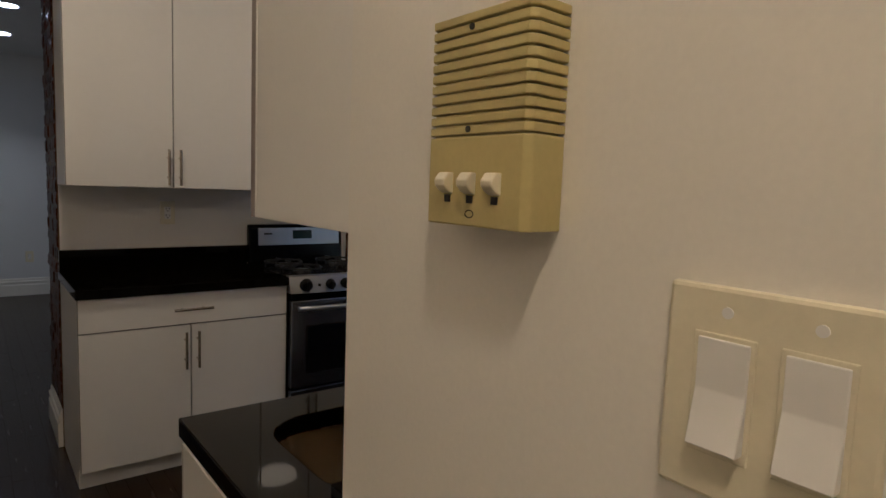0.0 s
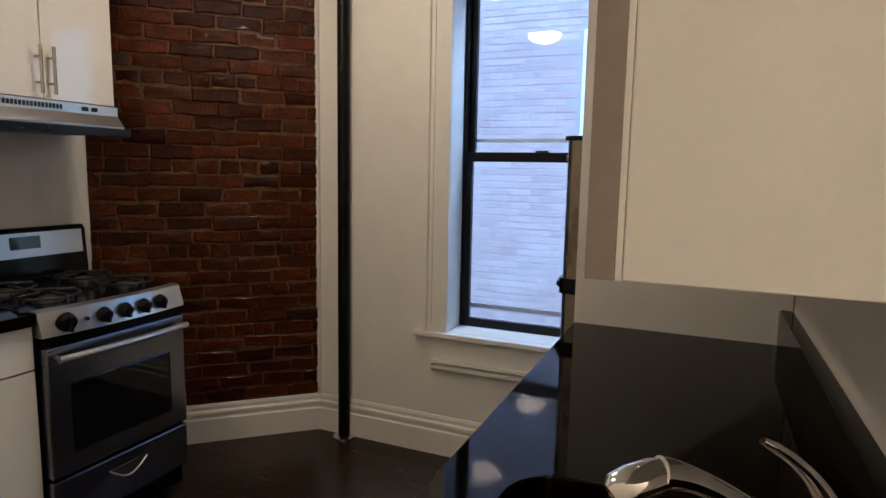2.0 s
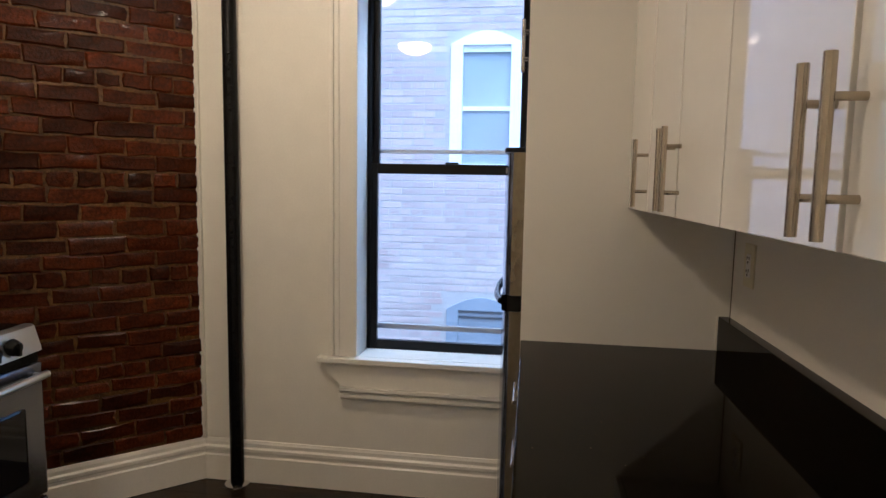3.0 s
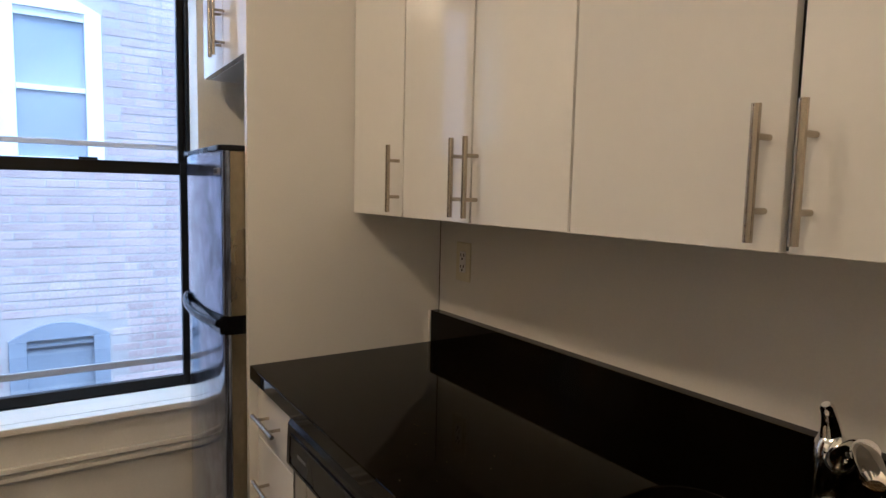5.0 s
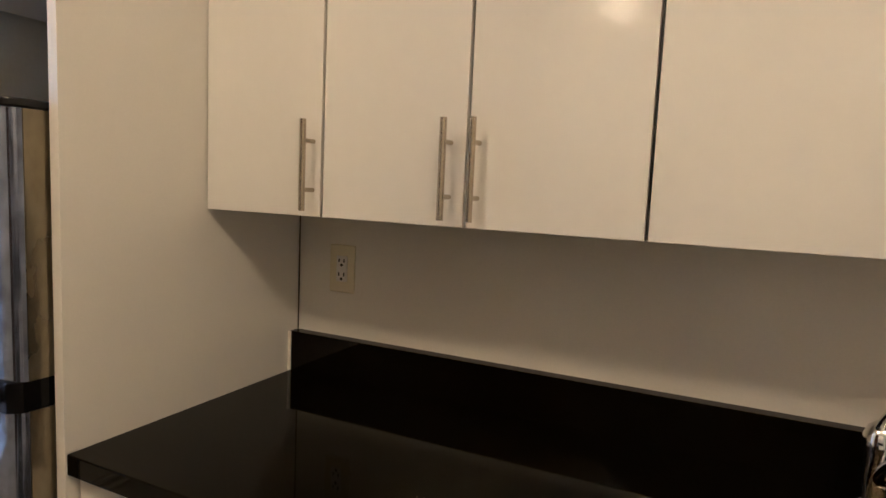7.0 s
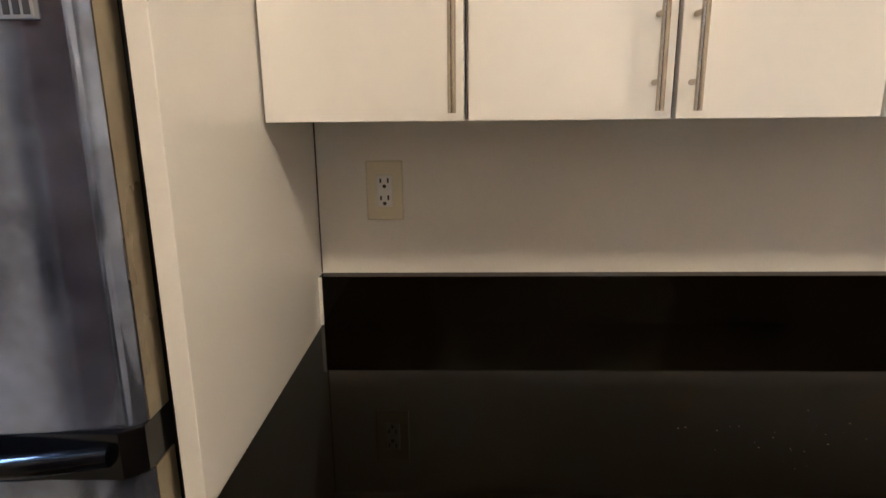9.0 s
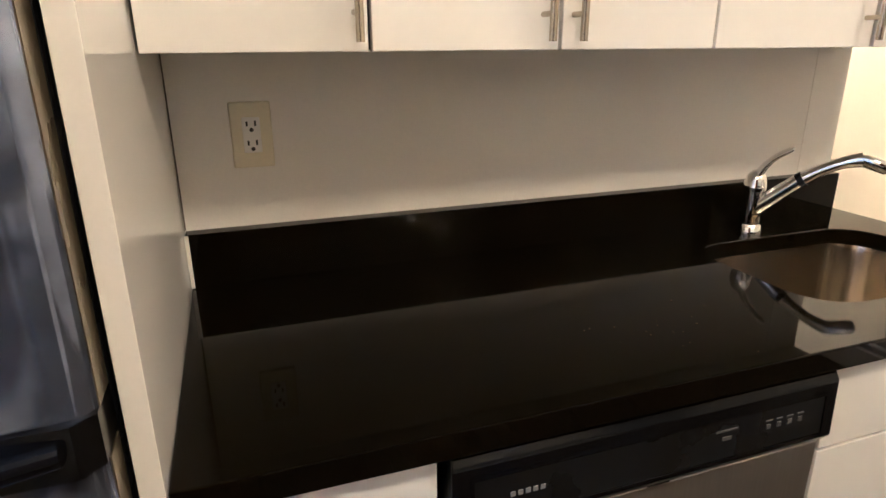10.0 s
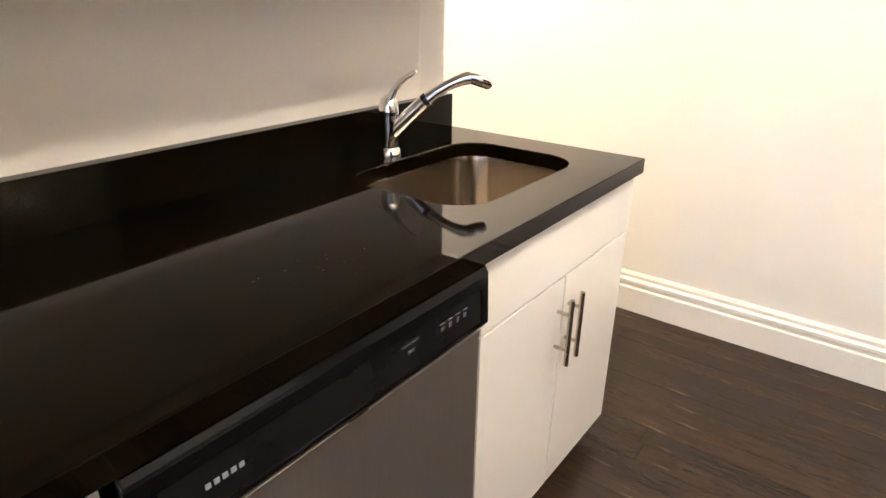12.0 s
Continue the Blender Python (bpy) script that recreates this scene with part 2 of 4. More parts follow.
# Out of view; added to keep outside light from the hallway.
structure("wall_hall_end", box(-0.56, 0.58, -2.72, -2.6, 0, CEIL), WALL, "unseen white wall closing the hallway end against daylight", "wall")
structure("wall_far", box(-0.56, 3.0, 8.2, 8.32, 0, CEIL), FAR_WALL, "pale grey painted wall of the far room", "wall")
# Also unseen, added to seal the far room's east side from daylight.
structure("wall_far_east", box(2.775, 3.0, 3.52, 8.2, 0, CEIL), FAR_WALL, "unseen pale grey wall closing the far room against daylight", "wall")
WY0, WY1, WZ0, WZ1 = 1.25, 1.982, 0.615, 2.38
bw = box(2.775, 3.0, 0.49, WY0, 0, CEIL)
box(2.775, 3.0, WY1, 3.52, 0, CEIL, bm=bw)
box(2.775, 3.0, WY0, WY1, 0, WZ0, bm=bw)
box(2.775, 3.0, WY0, WY1, WZ1, CEIL, bm=bw)
wall_win = structure("wall_window", bw, TRIM, "cream painted wall round the kitchen window", "wall")
wall_n = structure("wall_north", box(0.45, 2.773, 3.51, 3.985, 0, CEIL), WALL, "white painted kitchen wall with an exposed brick end", "wall")
wall_b = structure("wall_brick", prism([(2.773, 2.73), (2.773, 3.508), (2.055, 3.508)], "z", 0, CEIL), MORTAR, "exposed red brick diagonal chimney wall, sealed and shiny", "wall")

PROFILE = [(0, 0.002), (0.022, 0.002), (0.022, 0.122), (0.014, 0.128), (0.014, 0.142), (0.020, 0.148), (0.020, 0.162), (0.011, 0.170), (0.011, 0.186), (0.005, 0.2), (0, 0.2)]


def baseboard(p, q, turn_p=0.0, turn_q=0.0, tall=1.0):
    """A moulded skirting from p to q; the room lies to its left. turn: how far each end is mitred, per metre of depth."""
    a, b = Vector((*p, 0)), Vector((*q, 0))
    d = (b - a).normalized()
    n = Vector((-d.y, d.x, 0))
    bm = bmesh.new()
    ends = []
    for e, k in ((a, turn_p), (b, -turn_q)):
        ends.append([bm.verts.new(e + n * u + d * (k * u) + Vector((0, 0, z * tall))) for u, z in PROFILE])
    bm.faces.new(ends[0])
    bm.faces.new(ends[1][::-1])
    for i in range(len(PROFILE)):
        j = (i + 1) % len(PROFILE)
        bm.faces.new((ends[0][i], ends[1][i], ends[1][j], ends[0][j]))
    return structure("baseboard", bm, TRIM, "cream moulded wooden baseboard", "baseboard")


baseboard((2.774, 2.727), (2.055, 3.506), 0.39)
baseboard((2.774, 1.34), (2.774, 2.727), 0, 0.39)
baseboard((-0.449, 8.19), (-0.449, -2.59), tall=0.925)
baseboard((2.7, 8.199), (-0.41, 8.199))
baseboard((0.443, 3.505), (0.443, 3.985))
baseboard((0.459, -2.59), (0.459, 0.61))

# the window: stool, apron, casing, sashes, panes
window = thing("window_1", (2.9, (WY0 + WY1) / 2, WZ0), "black double-hung sash window in a deep white reveal", "window", kind="structure")
stool = box(2.777, 2.93, WY0 + 0.002, WY1 - 0.002, WZ0 + 0.001, WZ0 + 0.018)
box(2.728, 2.777, WY0 - 0.1, 2.16, WZ0 - 0.008, WZ0 + 0.018, 0.004, bm=stool)
part("window_sill", stool, TRIM, window, "cream painted wooden sill")
apron = prism([(WY0, 0.606), (2.148, 0.606), (2.055, 0.496), (WY0, 0.496)], "x", 2.752, 2.775, 0.002)
part("apron", apron, TRIM, window, "tapered cream apron board")
ap2 = prism([(2.775, 0.437), (2.758, 0.437), (2.746, 0.449), (2.746, 0.463), (2.759, 0.469), (2.738, 0.481), (2.738, 0.4955), (2.775, 0.4955)], "y", WY0, 2.058)
part("apron_moulding", ap2, TRIM, window)
cas = box(2.759, 2.775, WY1, 2.1, WZ0 + 0.02, WZ1 + 0.1, 0.002)
box(2.747, 2.775, 2.085, 2.107, WZ0 + 0.02, WZ1 + 0.1, 0.005, bm=cas)
box(2.753, 2.775, 2.062, 2.07, WZ0 + 0.02, WZ1 + 0.1, 0.002, bm=cas)
box(2.759, 2.775, WY0 - 0.1, WY1, WZ1, WZ1 + 0.1, 0.002, bm=cas)
part("casing", cas, TRIM, window, "cream beaded casing")
outer = box(2.925, 2.998, WY1 - 0.017, WY1, WZ0, WZ1, 0.002)
box(2.925, 2.998, WY0, WY0 + 0.012, WZ0, WZ1, 0.002, bm=outer)
box(2.925, 2.998, WY0 + 0.012, WY1 - 0.017, WZ1 - 0.03, WZ1, 0.002, bm=outer)
box(2.925, 2.998, WY0 + 0.012, WY1 - 0.017, WZ0, WZ0 + 0.019, 0.002, bm=outer)
part("window_frame", outer, SASH, window, "black painted frame")


def sash(x, z0, z1, bottom, top):
    bm = box(x, x + 0.03, WY1 - 0.047, WY1 - 0.017, z0, z1, 0.002)
    box(x, x + 0.03, WY0 + 0.012, WY0 + 0.036, z0, z1, 0.002, bm=bm)
    box(x, x + 0.03, WY0 + 0.036, WY1 - 0.047, z0, z0 + bottom, 0.002, bm=bm)
    box(x, x + 0.03, WY0 + 0.036, WY1 - 0.047, z1 - top, z1, 0.002, bm=bm)
    s = part("sash", bm, SASH, window, "black sash")
    g = part("pane", box(x + 0.012, x + 0.016, WY0 + 0.03, WY1 - 0.042, z0 + bottom - 0.005, z1 - top + 0.005), GLASS, s, "clear glass")
    g.visible_shadow = False


sash(2.93, WZ0 + 0.02, 1.505, 0.04, 0.046)
sash(2.963, 1.46, WZ1 - 0.031, 0.04, 0.04)
lock = box(2.935, 2.955, 1.56, 1.62, 1.505, 1.514, 0.003)
part("sash_lock", lock, SASH, window)
storm = box(2.999, 3.012, WY0, WY1, 0.715, 0.74, 0.002)
part("storm_bar", storm, SCREEN_BAR, window, "grey storm-window rail")
part("storm_bar", box(2.999, 3.012, WY0, WY1, 1.555, 1.575, 0.002), SCREEN_BAR, window, "grey storm-window rail")

# ---- kitchen furniture ----
def bar_handle(parent, x, y, z, s, upright=True, length=0.175):
    """A bar pull on two posts, its middle at x, z, on a front at y that faces s along y."""
    out = y + s * 0.034
    h, q = length / 2, length * 0.27
    if upright:
        bm = tube([(x, out, z - h), (x, out, z + h)], 0.0062, 14)
        for dz in (-q, q):
            tube([(x, y, z + dz), (x, out, z + dz)], 0.0045, 10, bm=bm)
    else:
        bm = tube([(x - h, out, z), (x + h, out, z)], 0.0062, 14)
        for dx in (-q, q):
            tube([(x + dx, y, z), (x + dx, out, z)], 0.0045, 10, bm=bm)
    return part("handle", bm, NICKEL, parent, "brushed nickel bar handle")


def front(cab, name, x0, x1, z0, z1, y, s, handle=None, upright=True, length=0.175):
    """A slab door or drawer front whose face is at y, with a bar handle."""
    lo, hi = sorted((y, y - s * 0.018))
    d = part(name, box(x0 + 0.0028, x1 - 0.0028, lo, hi, z0, z1, 0.0012), GLOSS, cab)
    if handle:
        bar_handle(d, handle[0], y, handle[1], s, upright, length)
    return d


def carcass(cab, x0, x1, y_back, y_front, z0, z1, s, kick=None):
    lo, hi = sorted((y_back, y_front - s * 0.021))
    part("body", box(x0 + 0.001, x1 - 0.001, lo, hi, z0, z1, 0.001), PANEL, cab, "white melamine carcass")
    lo, hi = sorted((y_front - s * 0.0205, y_front - s * 0.0185))
    # Added dark sheet: paints the shade seen through the door gaps.
    part("door_gap_shade", box(x0 + 0.002, x1 - 0.002, lo, hi, z0 + 0.002, z1 - 0.002), GAP, cab, "dark sheet standing in for shade behind the doors")
    if kick:
        lo, hi = sorted((y_back, y_front - s * 0.075))
        part("toe_kick", box(x0 + 0.002, x1 - 0.002, lo, hi, 0, z0), PANEL, cab)


UP0, UP1 = 1.349, 2.42
# south wall cabinets
u = thing("wall_cabinet", (1.971, 0.77, UP0), "white high-gloss single-door wall cabinet beside the fridge panel", "cabinet", "south wall cabinets")
carcass(u, 1.8175, 2.124, 0.612, 0.931, UP0, UP1, 1)
front(u, "door", 1.8175, 2.124, UP0, UP1, 0.931, 1, (1.838, UP0 + 0.1))
u = thing("wall_cabinet", (1.51, 0.77, UP0), "white high-gloss two-door wall cabinet above the worktop", "cabinet", "south wall cabinets")
carcass(u, 1.204, 1.817, 0.612, 0.931, UP0, UP1, 1)
front(u, "door", 1.51, 1.8165, UP0, UP1, 0.931, 1, (1.541, UP0 + 0.1))
front(u, "door", 1.204, 1.509, UP0, UP1, 0.931, 1, (1.487, UP0 + 0.1))
u = thing("wall_cabinet", (0.83, 0.77, UP0), "white high-gloss two-door wall cabinet with matte end, above the sink", "cabinet", "south wall cabinets")
carcass(u, 0.462, 1.2035, 0.612, 0.931, UP0, UP1, 1)
part("end_edge", box(0.4622, 0.4644, 0.9102, 0.9138, UP0, UP1), PANEL, u)
# Thin strip that carries the painted shade of the door edge.
part("shaded_edge", box(0.4618, 0.4644, 0.914, 0.9306, UP0, UP1, 0.0006), EDGE, u, "white door edge with its shade in the colour")
front(u, "door", 0.826, 1.2035, UP0, UP1, 0.931, 1, (0.852, UP0 + 0.1))
front(u, "door", 0.462, 0.820, UP0, UP1, 0.931, 1, (0.795, UP0 + 0.1))

structure("fridge_panel", box(2.1255, 2.15, 0.612, 1.25, 0, UP1, 0.001), PANEL_G, "tall white melamine panel between worktop and fridge", "panel")
u = thing("fridge_cabinet", (2.42, 0.93, 1.793), "white gloss two-door cabinet hung above the fridge", "cabinet")
carcass(u, 2.152, 2.712, 0.612, 1.24, 1.793, UP1, 1)
front(u, "door", 2.152, 2.432, 1.793, UP1, 1.24, 1, (2.408, 1.91))
front(u, "door", 2.432, 2.712, 1.793, UP1, 1.24, 1, (2.456, 1.91))

# base units on the south side
FY = 1.226
u = thing("drawer_unit", (1.965, 0.92, 0), "white gloss base unit with drawers beside the dishwasher", "cabinet")
carcass(u, 1.816, 2.124, 0.612, FY, 0.09, 0.872, 1, True)
front(u, "drawer", 1.818, 2.123, 0.71, 0.868, FY, 1, (1.97, 0.79), False)
front(u, "drawer", 1.818, 2.123, 0.405, 0.706, FY, 1, (1.97, 0.60), False)
front(u, "drawer", 1.818, 2.123, 0.09, 0.401, FY, 1, (1.97, 0.30), False)
u = thing("sink_cabinet", (0.785, 0.92, 0), "white gloss sink cabinet with two doors under a drawer front", "cabinet")
part("side", box(0.47, 0.486, 0.64, FY - 0.021, 0.09, 0.872), PANEL, u)
part("side", box(1.136, 1.15, 0.64, FY - 0.021, 0.09, 0.872), PANEL, u)
part("bottom", box(0.486, 1.136, 0.64, FY - 0.021, 0.09, 0.106), PANEL, u)
# Same painted gap shade behind the sink cabinet's fronts.
part("door_gap_shade", box(0.487, 1.135, FY - 0.0205, FY - 0.0185, 0.092, 0.868), GAP, u, "")
part("end_panel", prism([(0.615, 0.004), (FY - 0.075, 0.004), (FY - 0.075, 0.085), (FY - 0.0205, 0.085), (FY - 0.0205, 0.873), (0.615, 0.873)], "x", 0.428, 0.469, 0.001), PANEL, u, "white end panel")
part("toe_kick", box(0.47, 1.15, FY - 0.085, FY - 0.075, 0, 0.09), PANEL, u)
front(u, "drawer_front", 0.428, 1.149, 0.709, 0.868, FY, 1)
front(u, "door", 0.795, 1.149, 0.085, 0.703, FY, 1, (0.822, 0.575))
front(u, "door", 0.428, 0.795, 0.085, 0.703, FY, 1, (0.768, 0.575))

# dishwasher
dw = thing("dishwasher", (1.483, 0.92, 0), "built-in dishwasher with stainless door and black control panel", "dishwasher")
D0, D1 = 1.156, 1.808
part("tub", box(D0 + 0.004, D1 - 0.004, 0.64, FY - 0.03, 0.1, 0.865), BLACK_P, dw)
door = part("door", box(D0 + 0.004, D1 - 0.018, FY - 0.028, FY + 0.006, 0.115, 0.735, 0.003), DOOR_STEEL, dw, "brushed stainless door")
part("side_trim", box(D1 - 0.016, D1, FY - 0.028, FY + 0.004, 0.115, 0.735, 0.002), BLACK_P, dw, "black edge strip")
con = part("control_panel", prism([(FY - 0.028, 0.738), (FY + 0.010, 0.738), (FY + 0.022, 0.755), (FY + 0.018, 0.853), (FY + 0.010, 0.866), (FY - 0.028, 0.866)], "x", D0, D1, 0.003), BLACK, dw, "glossy black control panel")


def on_console(name, x0, x1, z0, z1, material, lift=0.0016, label=""):
    def yy(z):
        return FY + 0.022 - (z - 0.755) * 0.0444
    bm = bmesh.new()
    v = []
    for dep in (-0.001, lift):
        v.append([bm.verts.new((x, yy(z) + dep, z)) for x, z in ((x0, z0), (x1, z0), (x1, z1), (x0, z1))])
    bm.faces.new(v[0])
    bm.faces.new(v[1])
    for k in range(4):
        bm.faces.new((v[0][k], v[0][(k + 1) % 4], v[1][(k + 1) % 4], v[1][k]))
    return part(name, bm, material, con, label)


I0, I1 = D0 + 0.028, D1 - 0.03
on_console("inset", I0, I1, 0.766, 0.832, BLACK_P, 0.001, "matte black inset strip")
for x0, x1, z0, z1 in ((I0 - 0.004, I1 + 0.004, 0.832, 0.836), (I0 - 0.004, I1 + 0.004, 0.762, 0.766), (I0 - 0.004, I0, 0.766, 0.832), (I1, I1 + 0.004, 0.766, 0.832)):
    on_console("inset_rim", x0, x1, z0, z1, BLACK, 0.0035, "raised glossy rim")
for k in range(5):
    on_console("badge_stroke", 1.676 + k * 0.011, 1.683 + k * 0.011, 0.796, 0.803, MARK, 0.0022, "small silver maker's mark")
for k in range(4):
    on_console("button_mark", 1.228 + k * 0.021, 1.236 + k * 0.021, 0.798, 0.806, PRINT, 0.0022, "pale printed button symbol")
    on_console("print_line", 1.226 + k * 0.021, 1.238 + k * 0.021, 0.811, 0.813, PRINT, 0.0022)
on_console("print_line", 1.355, 1.395, 0.812, 0.815, PRINT, 0.0022)
on_console("print_line", 1.366, 1.382, 0.797, 0.803, PRINT, 0.0022)
part("vent_slot", box(1.46, 1.5, FY + 0.006, FY + 0.012, 0.738, 0.742, 0.001), BLACK_P, dw)
part("kick_plate", box(D0 + 0.01, D1 - 0.01, FY - 0.1, FY - 0.085, 0.0, 0.11), BLACK_P, dw)

# worktop with the sink cut through it
HOLE = rounded(0.556, 1.062, 0.768, 1.128, 0.095)


def slab_with_hole(outline, hole, z0, z1):
    bm = bmesh.new()
    edges = []
    for loop in (outline, hole):
        vs = [bm.verts.new((*p, z1)) for p in loop]
        edges += [bm.edges.new((vs[k], vs[(k + 1) % len(vs)])) for k in range(len(vs))]
    faces = [f for f in bmesh.ops.triangle_fill(bm, use_beauty=True, use_dissolve=False, edges=edges)["geom"] if isinstance(f, bmesh.types.BMFace)]
    ext = bmesh.ops.extrude_face_region(bm, geom=faces)["geom"]
    bmesh.ops.translate(bm, vec=(0, 0, z0 - z1), verts=[v for v in ext if isinstance(v, bmesh.types.BMVert)])
    bmesh.ops.recalc_face_normals(bm, faces=bm.faces)
    sharp = [e for e in bm.edges if len(e.link_faces) == 2 and e.calc_face_angle() > 1.0]
    bmesh.ops.bevel(bm, geom=sharp, offset=0.0025, segments=2, affect="EDGES", profile=0.5)
    return bm


top = thing("worktop", (1.28, 0.93, 0.874), "polished black granite worktop with upstand and sink cut-out", "worktop")
part("slab", slab_with_hole([(0.43, 0.612), (2.124, 0.612), (2.124, 1.248), (0.43, 1.248)], HOLE, 0.8745, 0.914), GRANITE, top)
part("backsplash", box(0.463, 2.124, 0.612, 0.645, 0.9145, 1.021, 0.0015), GRANITE, top, "low black granite upstand")
part("sealant", box(2.118, 2.1245, 0.646, 0.652, 0.916, 1.02), TRIM, top, "cream sealant bead")

part("corner_gap", box(2.1228, 2.1252, 0.6102, 0.6125, 1.0215, 1.3485), CAULK, top, "dark open joint in the wall corner")

sink = thing("sink", (0.81, 0.95, 0.7), "undermounted satin stainless steel sink bowl", "sink")
bm = bmesh.new()
rings = []
for grow, z, r in ((0.02, 0.8735, 0.115), (0.006, 0.8735, 0.1), (0.004, 0.86, 0.1), (-0.008, 0.74, 0.1), (-0.018, 0.712, 0.09), (-0.045, 0.702, 0.07), (-0.12, 0.699, 0.04), (-0.155, 0.698, 0.015)):
    rings.append([bm.verts.new((*p, z)) for p in rounded(0.556 - grow, 1.062 + grow, 0.768 - grow, 1.128 + grow, r)])
for p, q in zip(rings, rings[1:]):
    for k in range(len(p)):
        bm.faces.new((p[k], p[(k + 1) % len(p)], q[(k + 1) % len(p)], q[k])).smooth = True
bm.faces.new(rings[-1])
part("bowl", bm, SINK_M, sink)
part("drain", tube([(0.81, 0.95, 0.699), (0.81, 0.95, 0.702), (0.81, 0.95, 0.7035)], [0.042, 0.042, 0.036], 24), CHROME, sink, "chrome drain ring")

fa = thing("faucet", (0.838, 0.723, 0.914), "chrome single-lever kitchen faucet with pull-out spout", "faucet")
part("base", tube([(0.838, 0.723, z) for z in (0.914, 0.92, 0.934, 0.938)], [0.029, 0.029, 0.026, 0.023], 28), CHROME, fa)
part("stem", tube([(0.838, 0.723, z) for z in (0.937, 1.0, 1.02, 1.021, 1.03)], [0.0215, 0.022, 0.0225, 0.025, 0.0255], 28), CHROME, fa)
part("lever_cap", tube([(0.838, 0.723, 1.030), (0.838, 0.723, 1.042), (0.836, 0.722, 1.056), (0.832, 0.72, 1.066)], [0.0255, 0.025, 0.021, 0.012], 28), CHROME, fa)
part("lever", tube(curve_pts((0.838, 0.722, 1.045), (0.836, 0.735, 1.088), (0.829, 0.762, 1.112), (0.818, 0.797, 1.13), 9), [0.018, 0.0165, 0.015, 0.0135, 0.012, 0.011, 0.0105, 0.01, 0.0095, 0.006], 18, flat=0.62), CHROME, fa)


def reach(points):
    """The spout's points, swung and lengthened a little towards the bowl's far end."""
    out = []
    for p in map(Vector, points):
        k = (p.xy - Vector((0.838, 0.723))).length / 0.256
        out.append(p + Vector((-0.028, -0.018, -0.005)) * k)
    return out


sp = part("spout", tube(reach(curve_pts((0.836, 0.726, 0.968), (0.826, 0.75, 1.0), (0.814, 0.785, 1.035), (0.803, 0.808, 1.058), 8)), [0.016, 0.018, 0.0185, 0.0185, 0.018, 0.0175, 0.017, 0.017, 0.017], 20), CHROME, fa)
part("joint_ring", tube(reach([(0.8035, 0.8065, 1.0565), (0.799, 0.8155, 1.0645)]), 0.0178, 20), BLACK_P, sp, "dark joint ring")
part("spray_hose_arm", tube(reach(curve_pts((0.8, 0.814, 1.063), (0.783, 0.848, 1.094), (0.765, 0.882, 1.114), (0.75, 0.908, 1.119), 8)), [0.0155, 0.0145, 0.0135, 0.013, 0.013, 0.0135, 0.0145, 0.0155, 0.0165], 20), CHROME, fa)
part("spray_head", tube(reach([(0.753, 0.9, 1.119), (0.747, 0.913, 1.117), (0.737, 0.934, 1.111), (0.729, 0.949, 1.105), (0.726, 0.954, 1.102)]), [0.0145, 0.0175, 0.0185, 0.017, 0.011], 20, flat=0.75), CHROME, fa)

# fridge
fr = thing("refrigerator", (2.435, 0.95, 0), "slim stainless two-door refrigerator with smudged curved doors", "refrigerator")
F0, F1 = 2.157, 2.706
part("cabinet", box(F0, F1, 0.64, 1.235, 0.03, 1.52, 0.006), BLACK_P, fr, "dark cabinet sides")
part("top_cap", prism(rounded(F0 - 0.002, F1, 0.66, 1.318, 0.03, 5), "z", 1.519, 1.534, 0.003), BLACK_P, fr, "black plastic top")


def fridge_door(z0, z1, name):
    n = 14
    inner = [(F0 + 0.018 + (F1 - F0 - 0.036) * k / n, 1.305 + 0.018 * (1 - (2 * k / n - 1) ** 2)) for k in range(n + 1)]
    wrap = [(0.0145, 1.25), (0.0145, 1.2885), (0.0012, 1.289), (0.004, 1.2945), (0.0085, 1.299), (0.0135, 1.303)]
    skin = [(F0 + u, y) for u, y in wrap] + inner + [(F1 - u, y) for u, y in wrap[::-1]]
    pm = prism(skin, "z", z0, z1)
    for f in pm.faces:
        f.smooth = len(f.verts) == 4
    d = part(name, pm, FRIDGE_M, fr, "smudged stainless door")
    for a, b in ((F0, F0 + 0.014), (F1 - 0.014, F1)):
        pts = [(a, 1.245), (a, 1.288), (b, 1.288), (b, 1.245)]
        pm = prism(pts, "z", z0, z1)
        for f in pm.faces:
            f.smooth = len(f.verts) == 4
        part("door_edge", pm, FRIDGE_EDGE, d, "worn rounded steel edge")
    return d


fd = fridge_door(1.053, 1.518, "freezer_door")
fridge_door(0.06, 0.998, "fridge_door")
part("badge", box(2.194, 2.242, 1.301, 1.3142, 1.452, 1.471, 0.001), MARK, fd, "small pale maker's badge")
for k in range(5):
    part("badge_stroke", box(2.197 + k * 0.009, 2.203 + k * 0.009, 1.3138, 1.3148, 1.4555, 1.4675), SLOT, fd, "")
part("divider", prism([(F0 + 0.001, 1.24), (F0 + 0.001, 1.298), (F0 + 0.02, 1.316), (F1 - 0.02, 1.316), (F1 - 0.001, 1.298), (F1 - 0.001, 1.24)], "z", 0.999, 1.052), BLACK, fr, "black band between the doors")
hb = tube(curve_pts((F0 + 0.03, 1.318, 1.028), (F0 + 0.2, 1.348, 1.02), (F1 - 0.18, 1.35, 1.02), (F1 - 0.05, 1.318, 1.04), 12), [0.012, 0.013, 0.014, 0.014, 0.013, 0.012, 0.012, 0.012, 0.013, 0.014, 0.014, 0.013, 0.01], 14, flat=0.9)
part("handle", hb, BLACK, fr, "curved black grip")
for xx in (F0 + 0.06, F1 - 0.06):
    part("foot", tube([(xx, 1.1, 0), (xx, 1.1, 0.03)], 0.02, 12), BLACK_P, fr)
